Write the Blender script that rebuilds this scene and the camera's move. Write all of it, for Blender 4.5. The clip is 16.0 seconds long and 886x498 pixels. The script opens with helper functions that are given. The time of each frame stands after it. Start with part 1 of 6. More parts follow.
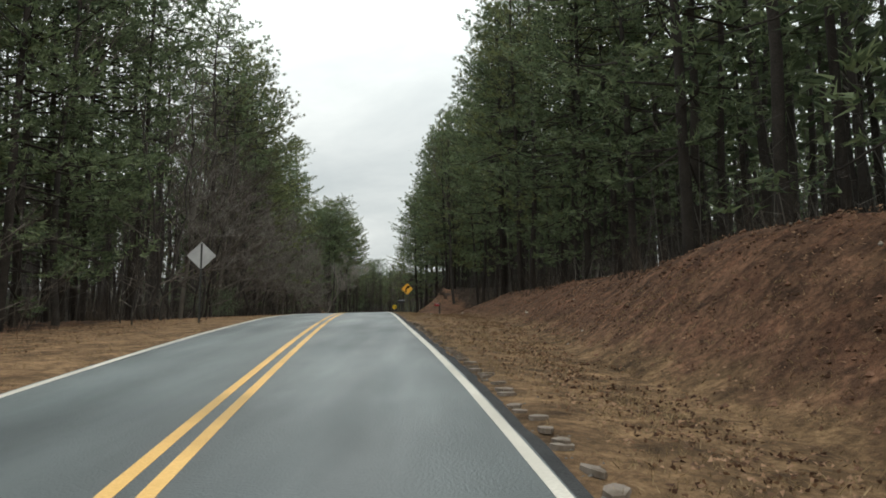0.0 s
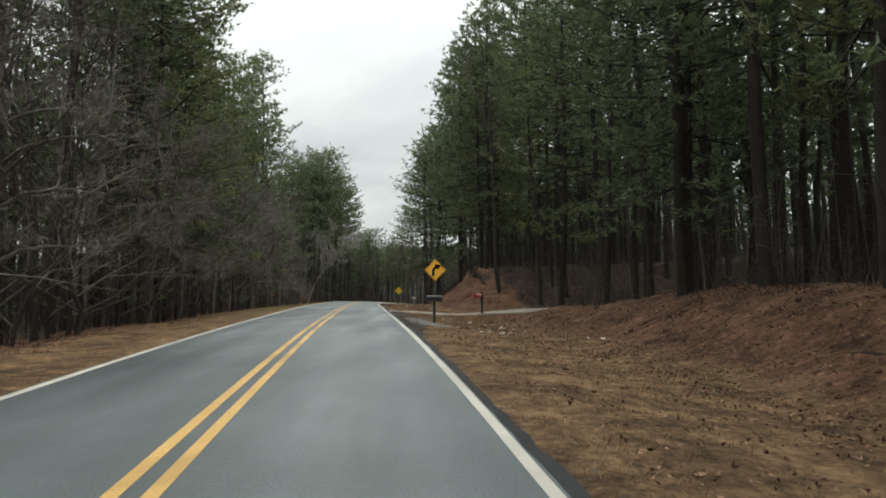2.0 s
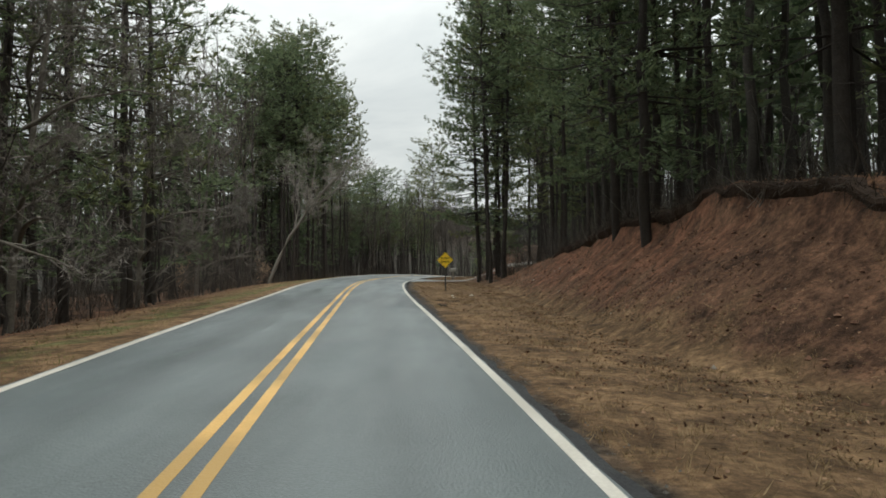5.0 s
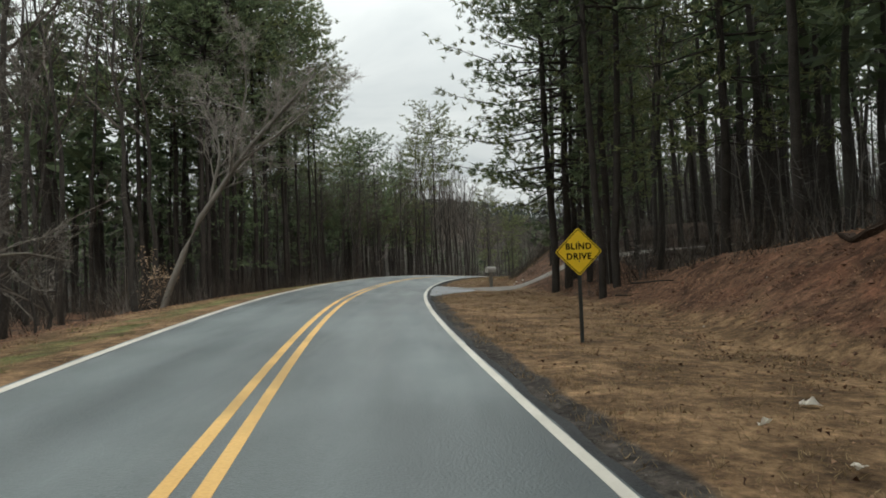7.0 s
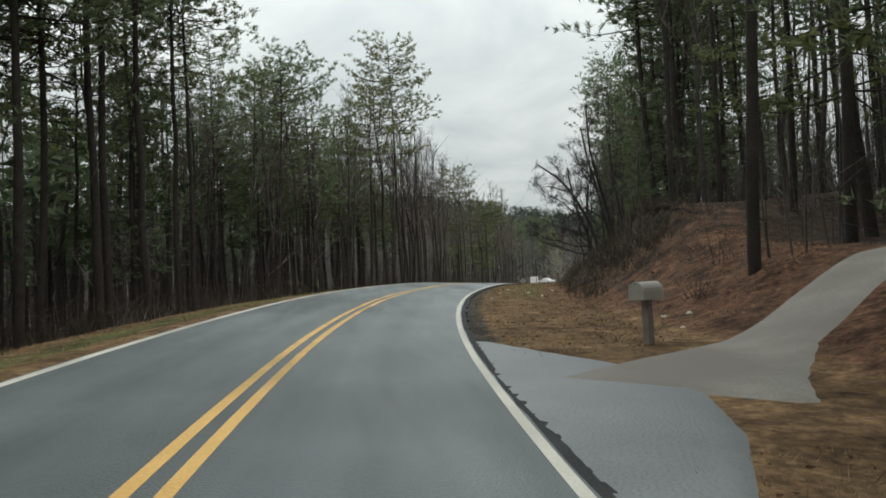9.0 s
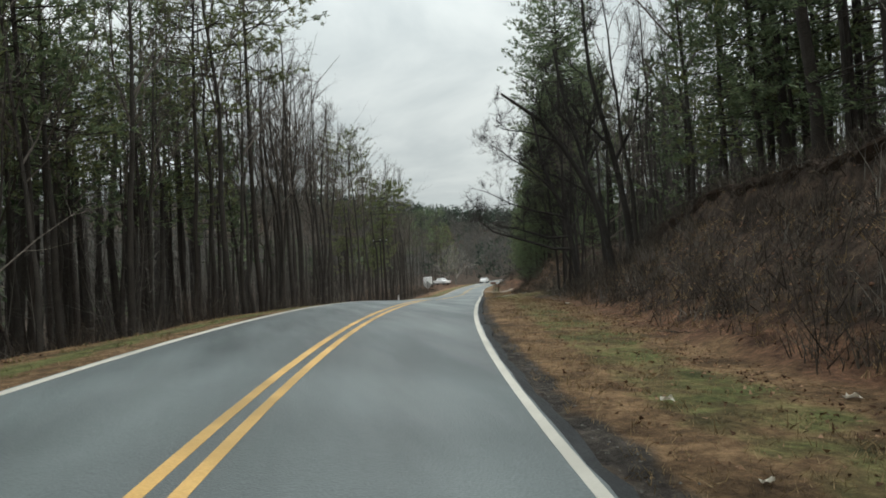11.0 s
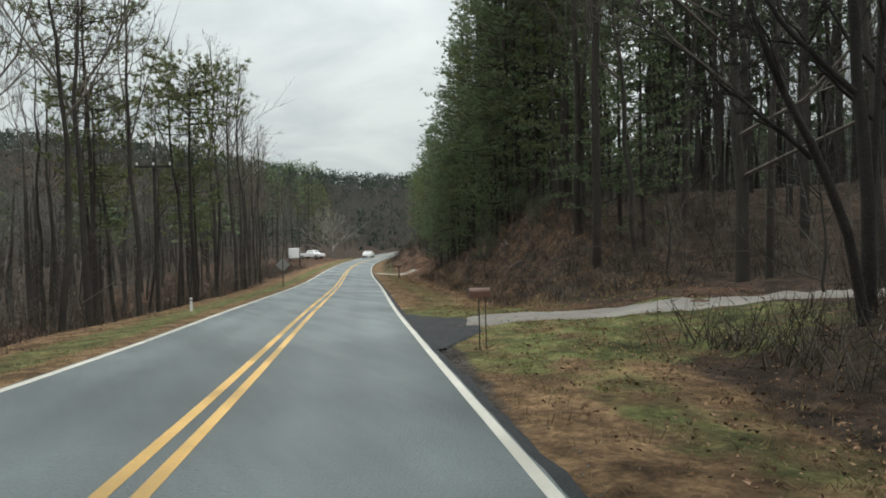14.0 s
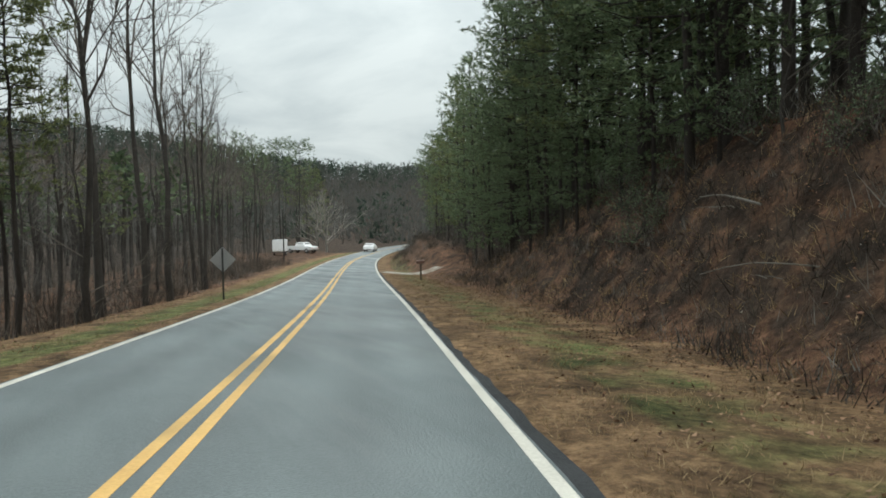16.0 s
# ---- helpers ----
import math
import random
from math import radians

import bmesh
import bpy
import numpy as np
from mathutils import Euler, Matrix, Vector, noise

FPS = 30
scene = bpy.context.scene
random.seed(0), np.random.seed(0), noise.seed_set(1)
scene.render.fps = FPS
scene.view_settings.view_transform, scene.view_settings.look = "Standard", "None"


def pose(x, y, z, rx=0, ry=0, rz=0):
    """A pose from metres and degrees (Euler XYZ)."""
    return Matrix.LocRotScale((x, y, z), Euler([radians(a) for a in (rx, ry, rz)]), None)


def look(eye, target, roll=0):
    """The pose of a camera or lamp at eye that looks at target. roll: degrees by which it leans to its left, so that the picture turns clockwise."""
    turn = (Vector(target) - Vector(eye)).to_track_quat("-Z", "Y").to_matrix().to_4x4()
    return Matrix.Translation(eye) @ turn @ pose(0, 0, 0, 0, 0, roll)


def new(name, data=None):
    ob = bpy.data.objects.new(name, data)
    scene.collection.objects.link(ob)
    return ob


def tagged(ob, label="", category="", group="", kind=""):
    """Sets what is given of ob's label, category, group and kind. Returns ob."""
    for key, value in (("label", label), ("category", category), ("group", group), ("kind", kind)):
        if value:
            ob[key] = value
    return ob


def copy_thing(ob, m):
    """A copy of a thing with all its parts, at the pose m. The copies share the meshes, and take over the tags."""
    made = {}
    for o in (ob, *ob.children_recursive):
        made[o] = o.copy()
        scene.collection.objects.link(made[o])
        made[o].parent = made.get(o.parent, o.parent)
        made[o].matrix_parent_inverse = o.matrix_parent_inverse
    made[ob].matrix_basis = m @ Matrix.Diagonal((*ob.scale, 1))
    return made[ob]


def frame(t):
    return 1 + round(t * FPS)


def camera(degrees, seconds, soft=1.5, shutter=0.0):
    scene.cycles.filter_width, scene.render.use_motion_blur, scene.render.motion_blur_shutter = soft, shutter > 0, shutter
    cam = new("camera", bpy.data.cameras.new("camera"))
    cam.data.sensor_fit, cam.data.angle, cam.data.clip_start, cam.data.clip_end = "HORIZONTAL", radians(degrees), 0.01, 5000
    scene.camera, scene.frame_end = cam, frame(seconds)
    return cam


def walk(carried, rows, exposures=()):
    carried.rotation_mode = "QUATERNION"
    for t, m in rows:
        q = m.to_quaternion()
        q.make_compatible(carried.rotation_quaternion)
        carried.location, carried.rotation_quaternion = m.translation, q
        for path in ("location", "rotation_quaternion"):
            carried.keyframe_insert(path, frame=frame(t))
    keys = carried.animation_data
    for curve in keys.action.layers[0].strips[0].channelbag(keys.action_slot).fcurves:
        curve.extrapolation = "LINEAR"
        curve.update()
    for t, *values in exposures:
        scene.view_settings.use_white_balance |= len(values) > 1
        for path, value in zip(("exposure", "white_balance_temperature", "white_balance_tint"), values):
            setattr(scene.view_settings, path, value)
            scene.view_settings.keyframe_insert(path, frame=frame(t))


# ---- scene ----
cam = camera(64.84, 16.0, soft=1.75)
PATH = [
    (0.0, pose(2.607, -9.120, 0.528, 98.09, 0.74, -0.07)),
    (0.5, pose(1.805, -1.503, 1.430, 97.60, 0.52, -0.51)),
    (1.0, pose(0.964, 6.021, 2.161, 96.70, 0.12, -0.79)),
    (1.5, pose(0.158, 13.390, 2.805, 96.17, 0.00, -0.79)),
    (2.0, pose(-0.599, 20.721, 3.415, 96.01, 0.19, -0.60)),
    (2.5, pose(-1.409, 28.158, 3.968, 95.34, -0.00, -0.60)),
    (3.0, pose(-2.206, 35.717, 4.438, 94.64, 0.08, -0.49)),
    (3.5, pose(-3.010, 43.254, 4.839, 94.07, 0.49, -0.47)),
    (4.0, pose(-3.844, 50.609, 5.175, 93.63, 0.50, -0.36)),
    (4.2, pose(-4.162, 53.475, 5.299, 92.84, 0.05, -0.00)),
    (4.7, pose(-4.930, 60.435, 5.601, 92.95, 0.41, -0.05)),
    (5.2, pose(-5.621, 66.903, 5.873, 92.99, 0.85, -0.56)),
    (5.7, pose(-6.260, 73.204, 6.129, 92.97, 1.26, -0.80)),
    (6.3, pose(-7.048, 80.974, 6.419, 92.91, 1.72, -0.84)),
    (6.5, pose(-7.306, 83.635, 6.514, 92.70, 1.75, -1.00)),
    (7.0, pose(-7.909, 90.367, 6.743, 92.54, 2.08, -1.59)),
    (7.5, pose(-8.387, 97.386, 6.998, 92.38, 2.26, -2.22)),
    (8.0, pose(-8.837, 104.320, 7.270, 92.64, 1.75, -3.16)),
    (8.2, pose(-8.961, 107.090, 7.372, 92.53, 1.94, -3.60)),
    (8.7, pose(-9.223, 113.966, 7.605, 92.28, 2.37, -5.17)),
    (9.2, pose(-9.248, 120.756, 7.789, 92.05, 2.83, -6.97)),
    (9.7, pose(-9.020, 127.455, 7.967, 92.18, 3.15, -8.96)),
    (10.3, pose(-8.356, 135.339, 8.189, 92.26, 3.24, -12.33)),
    (10.5, pose(-8.016, 137.941, 8.263, 92.00, 3.24, -13.44)),
    (11.0, pose(-6.978, 144.400, 8.427, 91.42, 2.95, -16.32)),
    (11.5, pose(-5.594, 150.756, 8.526, 90.90, 3.06, -19.25)),
    (12.0, pose(-3.914, 157.033, 8.582, 90.42, 3.14, -22.02)),
    (12.5, pose(-1.992, 163.163, 8.586, 90.02, 2.93, -24.08)),
    (13.0, pose(0.084, 169.144, 8.512, 89.51, 2.16, -25.35)),
    (13.5, pose(2.178, 174.956, 8.371, 88.95, 1.41, -26.07)),
    (14.0, pose(4.254, 180.625, 8.166, 88.72, 1.28, -26.43)),
    (14.5, pose(6.242, 186.179, 7.911, 88.39, 1.03, -26.47)),
    (15.0, pose(8.173, 191.805, 7.637, 87.96, 0.12, -26.52)),
    (15.5, pose(10.140, 197.478, 7.389, 88.42, 0.88, -26.46)),
    (16.0, pose(12.145, 203.140, 7.144, 88.33, 1.27, -26.47)),
]
walk(cam, PATH, [(0.0, 0.0, 6500, 10), (8.2, 0.0, 6500, 10), (10.3, -0.34, 6250, 6), (11.0, -0.16, 6350, 8), (12.5, -0.08, 6350, 8), (15.0, -0.06, 6350, 8), (16.0, -0.04, 6200, 6)])

# ---- world, sun, exposure ----
SUN_EL, SUN_AZ = radians(52), radians(150)
world = bpy.data.worlds.new("overcast_sky")
scene.world = world
world.use_nodes = True
wn, wl = world.node_tree.nodes, world.node_tree.links
wn.clear()
w_out, w_bg = wn.new("ShaderNodeOutputWorld"), wn.new("ShaderNodeBackground")
w_sky = wn.new("ShaderNodeTexSky")
w_sky.sky_type, w_sky.sun_disc = "NISHITA", False
w_sky.sun_elevation, w_sky.sun_rotation, w_sky.air_density, w_sky.dust_density = SUN_EL, SUN_AZ, 1.0, 3.0
w_tc, w_sep = wn.new("ShaderNodeTexCoord"), wn.new("ShaderNodeSeparateXYZ")
w_add, w_div = wn.new("ShaderNodeMath"), wn.new("ShaderNodeVectorMath")
w_add.operation, w_add.inputs[1].default_value = "ADD", 0.22
w_div.operation = "DIVIDE"
w_comb = wn.new("ShaderNodeCombineXYZ")
wl.new(w_tc.outputs["Generated"], w_sep.inputs[0])
wl.new(w_sep.outputs["Z"], w_add.inputs[0])
for i in range(3):
    wl.new(w_add.outputs[0], w_comb.inputs[i])
wl.new(w_tc.outputs["Generated"], w_div.inputs[0])
wl.new(w_comb.outputs[0], w_div.inputs[1])
w_noise = wn.new("ShaderNodeTexNoise")
w_noise.inputs["Scale"].default_value, w_noise.inputs["Detail"].default_value = 1.5, 6.0
w_noise.inputs["Roughness"].default_value, w_noise.inputs["Distortion"].default_value = 0.55, 0.4
wl.new(w_div.outputs[0], w_noise.inputs["Vector"])
w_ramp = wn.new("ShaderNodeValToRGB")
w_ramp.color_ramp.elements[0].position, w_ramp.color_ramp.elements[0].color = 0.34, (8.1, 8.75, 8.7, 1)
w_ramp.color_ramp.elements[1].position, w_ramp.color_ramp.elements[1].color = 0.62, (11.4, 11.9, 11.5, 1)
wl.new(w_noise.outputs["Fac"], w_ramp.inputs["Fac"])
w_mix = wn.new("ShaderNodeMixRGB")
w_mix.inputs["Fac"].default_value = 0.93
wl.new(w_sky.outputs["Color"], w_mix.inputs["Color1"])
wl.new(w_ramp.outputs["Color"], w_mix.inputs["Color2"])
# an overcast sky is brighter overhead than near the horizon
w_up, w_sq, w_gain, w_scale = wn.new("ShaderNodeMath"), wn.new("ShaderNodeMath"), wn.new("ShaderNodeMath"), wn.new("ShaderNodeVectorMath")
w_sq.operation, w_sq.inputs[1].default_value = "POWER", 2.0
w_up.operation, w_up.inputs[1].default_value = "MAXIMUM", 0.0
w_gain.operation, w_gain.inputs[1].default_value, w_gain.inputs[2].default_value = "MULTIPLY_ADD", 2.8, 0.74
w_scale.operation = "SCALE"
wl.new(w_sep.outputs["Z"], w_up.inputs[0])
wl.new(w_up.outputs[0], w_sq.inputs[0])
wl.new(w_sq.outputs[0], w_gain.inputs[0])
wl.new(w_mix.outputs["Color"], w_scale.inputs[0])
wl.new(w_gain.outputs[0], w_scale.inputs["Scale"])
wl.new(w_scale.outputs[0], w_bg.inputs["Color"])
w_bg.inputs["Strength"].default_value = 0.09
wl.new(w_bg.outputs[0], w_out.inputs["Surface"])
sun = new("sun", bpy.data.lights.new("sun", "SUN"))
sun.data.energy, sun.data.angle, sun.data.color = 0.7, radians(25), (1.0, 0.96, 0.9)
sun.matrix_world = look((0, 0, 60), (-math.sin(SUN_AZ) * 60 / math.tan(SUN_EL), -math.cos(SUN_AZ) * 60 / math.tan(SUN_EL), 0))
scene.view_settings.exposure = 0.0

# ---- materials ----
def material(name, low, high, scale=1.0, rough=0.8, bump=0.0, fine=30.0, metal=0.0, spread=0.25, stain=None, island=0.0, coords="Object", spec=0.5, thin=0.0):
    """Two colours mixed by coarse and fine noise, with relief from the fine one. stain: a third colour in large patches."""
    m = bpy.data.materials.new(name)
    m.use_nodes = True
    n, k = m.node_tree.nodes, m.node_tree.links
    b = n["Principled BSDF"]
    tc = n.new("ShaderNodeTexCoord")
    na, nb = n.new("ShaderNodeTexNoise"), n.new("ShaderNodeTexNoise")
    na.inputs["Scale"].default_value, na.inputs["Detail"].default_value = scale, 4
    nb.inputs["Scale"].default_value, nb.inputs["Detail"].default_value = scale * fine, 3
    for x in (na, nb):
        k.new(tc.outputs[coords], x.inputs["Vector"])
    add = n.new("ShaderNodeMath")
    add.operation = "MULTIPLY_ADD"
    add.inputs[1].default_value = 0.5
    half = n.new("ShaderNodeMath")
    half.operation, half.inputs[1].default_value = "MULTIPLY", 0.5
    k.new(nb.outputs["Fac"], half.inputs[0])
    k.new(na.outputs["Fac"], add.inputs[0])
    k.new(half.outputs[0], add.inputs[2])
    fac = add.outputs[0]
    if island:
        geo, mul, plus = n.new("ShaderNodeNewGeometry"), n.new("ShaderNodeMath"), n.new("ShaderNodeMath")
        mul.operation, mul.inputs[1].default_value = "MULTIPLY_ADD", island
        mul.inputs[2].default_value = -island / 2
        plus.operation = "ADD"
        k.new(geo.outputs["Random Per Island"], mul.inputs[0])
        k.new(mul.outputs[0], plus.inputs[0])
        k.new(fac, plus.inputs[1])
        fac = plus.outputs[0]
    ramp = n.new("ShaderNodeValToRGB")
    e = ramp.color_ramp.elements
    e[0].position, e[0].color = 0.5 - spread, (*low, 1)
    e[1].position, e[1].color = 0.5 + spread, (*high, 1)
    k.new(fac, ramp.inputs["Fac"])
    colour = ramp.outputs["Color"]
    if stain:
        ns, rs, mx = n.new("ShaderNodeTexNoise"), n.new("ShaderNodeValToRGB"), n.new("ShaderNodeMixRGB")
        ns.inputs["Scale"].default_value, ns.inputs["Detail"].default_value = scale * 0.31, 5
        rs.color_ramp.elements[0].position, rs.color_ramp.elements[1].position = 0.48, 0.62
        k.new(tc.outputs[coords], ns.inputs["Vector"])
        k.new(ns.outputs["Fac"], rs.inputs["Fac"])
        k.new(rs.outputs["Color"], mx.inputs["Fac"])
        k.new(colour, mx.inputs["Color1"])
        mx.inputs["Color2"].default_value = (*stain, 1)
        colour = mx.outputs["Color"]
    k.new(colour, b.inputs["Base Color"])
    b.inputs["Roughness"].default_value, b.inputs["Metallic"].default_value = rough, metal
    b.inputs["Specular IOR Level"].default_value = spec
    if thin:
        tr, ms, out = n.new("ShaderNodeBsdfTranslucent"), n.new("ShaderNodeMixShader"), n["Material Output"]
        ms.inputs[0].default_value = thin
        k.new(colour, tr.inputs["Color"])
        k.new(b.outputs[0], ms.inputs[1])
        k.new(tr.outputs[0], ms.inputs[2])
        k.new(ms.outputs[0], out.inputs["Surface"])
    if bump:
        bp = n.new("ShaderNodeBump")
        bp.inputs["Strength"].default_value, bp.inputs["Distance"].default_value = bump, 0.03
        k.new(nb.outputs["Fac"], bp.inputs["Height"])
        k.new(bp.outputs[0], b.inputs["Normal"])
    return m


M_BARK = material("pine_bark", (0.016, 0.0138, 0.0122), (0.062, 0.052, 0.044), 3.0, 0.95, 1.0, 9, spec=0.2)
M_BARK_GREY = material("grey_bark", (0.02, 0.018, 0.016), (0.076, 0.067, 0.058), 1.5, 0.95, 0.6, 14, spec=0.2)
M_BARK_MID = material("weathered_limb_bark", (0.07, 0.063, 0.053), (0.21, 0.19, 0.16), 1.5, 0.9, 0.4, 14, spec=0.2)
M_BARK_PALE = material("pale_bark", (0.085, 0.076, 0.064), (0.22, 0.20, 0.17), 1.5, 0.9, 0.4, 14)
M_TWIG = material("bare_twigs", (0.046, 0.039, 0.033), (0.14, 0.122, 0.104), 0.6, 0.95, 0, 8, island=0.5, spec=0.2)
M_TWIG_PALE = material("pale_twigs", (0.09, 0.08, 0.068), (0.21, 0.19, 0.165), 0.6, 0.95, 0, 8, island=0.4)
M_TWIG_LIGHT = material("light_twigs", (0.15, 0.135, 0.115), (0.32, 0.295, 0.26), 0.6, 0.95, 0, 8, island=0.4)
M_NEEDLE = material("pine_needles", (0.05, 0.076, 0.04), (0.195, 0.24, 0.122), 0.35, 0.6, 0, 6, island=0.55, spec=0.3, thin=0.4)
M_NEEDLE_OLIVE = material("olive_needles", (0.058, 0.074, 0.031), (0.21, 0.228, 0.096), 0.35, 0.6, 0, 6, island=0.55, spec=0.3, thin=0.4)
M_OAK = material("dark_oak_bark", (0.016, 0.0145, 0.0135), (0.062, 0.055, 0.049), 2.0, 0.95, 0.6, 12, spec=0.2)
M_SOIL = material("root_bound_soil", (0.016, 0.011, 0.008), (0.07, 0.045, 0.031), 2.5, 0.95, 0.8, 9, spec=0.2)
M_CLOD = material("clay_clod", (0.055, 0.028, 0.018), (0.21, 0.115, 0.075), 2.0, 0.95, 0, 8, island=0.7, spec=0.2)
M_SHRUB = material("evergreen_shrub", (0.045, 0.07, 0.035), (0.16, 0.20, 0.11), 0.8, 0.6, 0, 6, island=0.5, thin=0.3)
M_TAN_LEAF = material("dry_beech_leaves", (0.28, 0.19, 0.115), (0.52, 0.38, 0.26), 0.8, 0.8, 0, 6, island=0.6, thin=0.3)
# lifted above the edge trees' bark, with some distance haze in the tone
M_BARK_DEEP = material("deep_woods_bark", (0.022, 0.0195, 0.0175), (0.072, 0.063, 0.055), 1.0, 0.95, 0.0, 8, spec=0.2)
# pine needle colours at about 0.7, the shade of the inner woods included
M_WOODS_GREEN_SHADE = material("woods_needles", (0.036, 0.054, 0.028), (0.135, 0.172, 0.09), 0.2, 0.7, 0, 6, island=0.55, spec=0.2, thin=0.4)
# likewise lighter than the edge twigs, for haze between the trunks
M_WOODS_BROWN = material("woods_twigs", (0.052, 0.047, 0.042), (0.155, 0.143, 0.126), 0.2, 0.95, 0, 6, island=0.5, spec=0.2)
# twig brown greyed and flattened: the haze of distance is in the colour
M_FAR_HAZE = material("far_hazed_twigs", (0.085, 0.083, 0.075), (0.135, 0.132, 0.12), 0.02, 0.95, 0, 6, island=0.25, spec=0.1, thin=0.5)
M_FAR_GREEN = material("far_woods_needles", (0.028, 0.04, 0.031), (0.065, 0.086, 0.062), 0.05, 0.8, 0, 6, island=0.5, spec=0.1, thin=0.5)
M_YELLOW = material("yellow_line_paint", (0.52, 0.29, 0.075), (0.76, 0.48, 0.16), 1.2, 0.6, 0.2, 25, stain=(0.42, 0.26, 0.08))
M_WHITE = material("white_line_paint", (0.44, 0.41, 0.35), (0.70, 0.66, 0.58), 1.2, 0.6, 0.2, 25, stain=(0.46, 0.43, 0.37))
M_SIGN_YELLOW = material("yellow_sign_sheeting", (0.94, 0.46, 0.04), (1.0, 0.52, 0.05), 2.0, 0.4, 0, 20)
M_SIGN_YELLOW_B = material("bright_yellow_sign_sheeting", (0.80, 0.52, 0.015), (0.88, 0.60, 0.02), 2.0, 0.4, 0, 20)
M_SIGN_BLACK = material("black_sign_ink", (0.004, 0.004, 0.004), (0.01, 0.01, 0.01), 3.0, 0.8, spec=0.1)
M_ALU = material("dull_aluminium", (0.30, 0.30, 0.30), (0.52, 0.52, 0.51), 3.0, 0.45, 0.1, 20, metal=0.6)
M_STEEL = material("galvanised_post", (0.07, 0.07, 0.066), (0.18, 0.18, 0.172), 6.0, 0.55, 0.1, 20, metal=0.5)
M_POST_DARK = material("dark_painted_post", (0.02, 0.022, 0.02), (0.06, 0.062, 0.055), 6.0, 0.6, 0.1, 20)
M_BLACK = material("black_enamel", (0.008, 0.009, 0.012), (0.025, 0.026, 0.03), 4.0, 0.35, 0.05, 20)
M_RED = material("red_enamel", (0.32, 0.02, 0.03), (0.50, 0.05, 0.06), 4.0, 0.45, 0.05, 20)
M_OFFWHITE = material("white_enamel", (0.60, 0.60, 0.60), (0.85, 0.85, 0.84), 4.0, 0.45, 0.05, 20)
M_POSTWOOD = material("weathered_post_wood", (0.035, 0.026, 0.02), (0.12, 0.09, 0.065), 5.0, 0.9, 0.5, 10)
M_GREYWOOD = material("grey_post_wood", (0.13, 0.115, 0.095), (0.30, 0.27, 0.23), 5.0, 0.9, 0.5, 10)
M_BROWN_BOX = material("brown_painted_metal", (0.09, 0.045, 0.03), (0.20, 0.11, 0.08), 4.0, 0.5, 0.1, 20)
M_GREY_BOX = material("grey_mailbox_plastic", (0.24, 0.22, 0.19), (0.42, 0.40, 0.36), 4.0, 0.5, 0.1, 20)
M_PAPER = material("litter_paper", (0.62, 0.58, 0.50), (0.88, 0.84, 0.76), 6.0, 0.7, 0.2, 10)
M_CONCRETE = material("drive_concrete", (0.15, 0.136, 0.118), (0.29, 0.265, 0.235), 0.8, 0.85, 0.3, 25, stain=(0.17, 0.15, 0.13))
M_GRAVEL = material("drive_gravel", (0.16, 0.14, 0.115), (0.48, 0.44, 0.38), 1.5, 0.95, 1.0, 14, stain=(0.17, 0.118, 0.072))
M_GRAVEL_GREY = material("loose_grey_gravel", (0.09, 0.084, 0.076), (0.27, 0.255, 0.235), 2.5, 0.95, 1.0, 9, stain=(0.10, 0.08, 0.06))
M_GRAVEL_PALE = material("pale_gravel_stone", (0.13, 0.122, 0.11), (0.46, 0.44, 0.41), 3.0, 0.95, 0, 9, island=0.6)
M_SLAB = material("broken_edge_slab", (0.13, 0.105, 0.085), (0.31, 0.26, 0.215), 2.5, 0.9, 0.5, 14, stain=(0.12, 0.09, 0.065))
M_EDGE_STONE = material("edge_stone", (0.05, 0.047, 0.043), (0.2, 0.185, 0.165), 3.0, 0.9, 0.2, 8)
M_PATCH = material("dark_asphalt_apron", (0.02, 0.021, 0.022), (0.06, 0.061, 0.062), 1.6, 0.85, 0.7, 30, spec=0.2)
M_GREY_APRON = material("worn_asphalt_apron", (0.12, 0.125, 0.13), (0.22, 0.23, 0.235), 0.9, 0.5, 0.4, 30)
M_GLASS_DARK = material("dark_window_glass", (0.01, 0.012, 0.014), (0.02, 0.022, 0.025), 2.0, 0.1)
M_RUBBER = material("black_rubber", (0.01, 0.01, 0.01), (0.03, 0.03, 0.03), 4.0, 0.85)
M_TAIL = material("red_lamp_lens", (0.35, 0.02, 0.02), (0.5, 0.04, 0.03), 4.0, 0.3)
M_GRASS = material("dormant_grass", (0.12, 0.082, 0.042), (0.36, 0.26, 0.145), 0.3, 0.9, 0, 6, island=0.7, spec=0.2)
M_GRASS_GREEN = material("winter_green_grass", (0.055, 0.075, 0.02), (0.17, 0.195, 0.065), 0.3, 0.9, 0, 6, island=0.6, spec=0.2)
M_LEAF = material("fallen_leaves", (0.06, 0.03, 0.018), (0.34, 0.21, 0.13), 0.4, 0.85, 0, 6, island=0.9, spec=0.2)
# dry brown taken down to include the shade of trees over the bank
M_BRUSH_SHADE = material("shade_dark_brush", (0.028, 0.023, 0.019), (0.10, 0.08, 0.062), 0.3, 0.95, 0, 6, island=0.6, spec=0.2)
M_WIRE = material("black_cable", (0.015, 0.015, 0.015), (0.03, 0.03, 0.03), 4.0, 0.6)


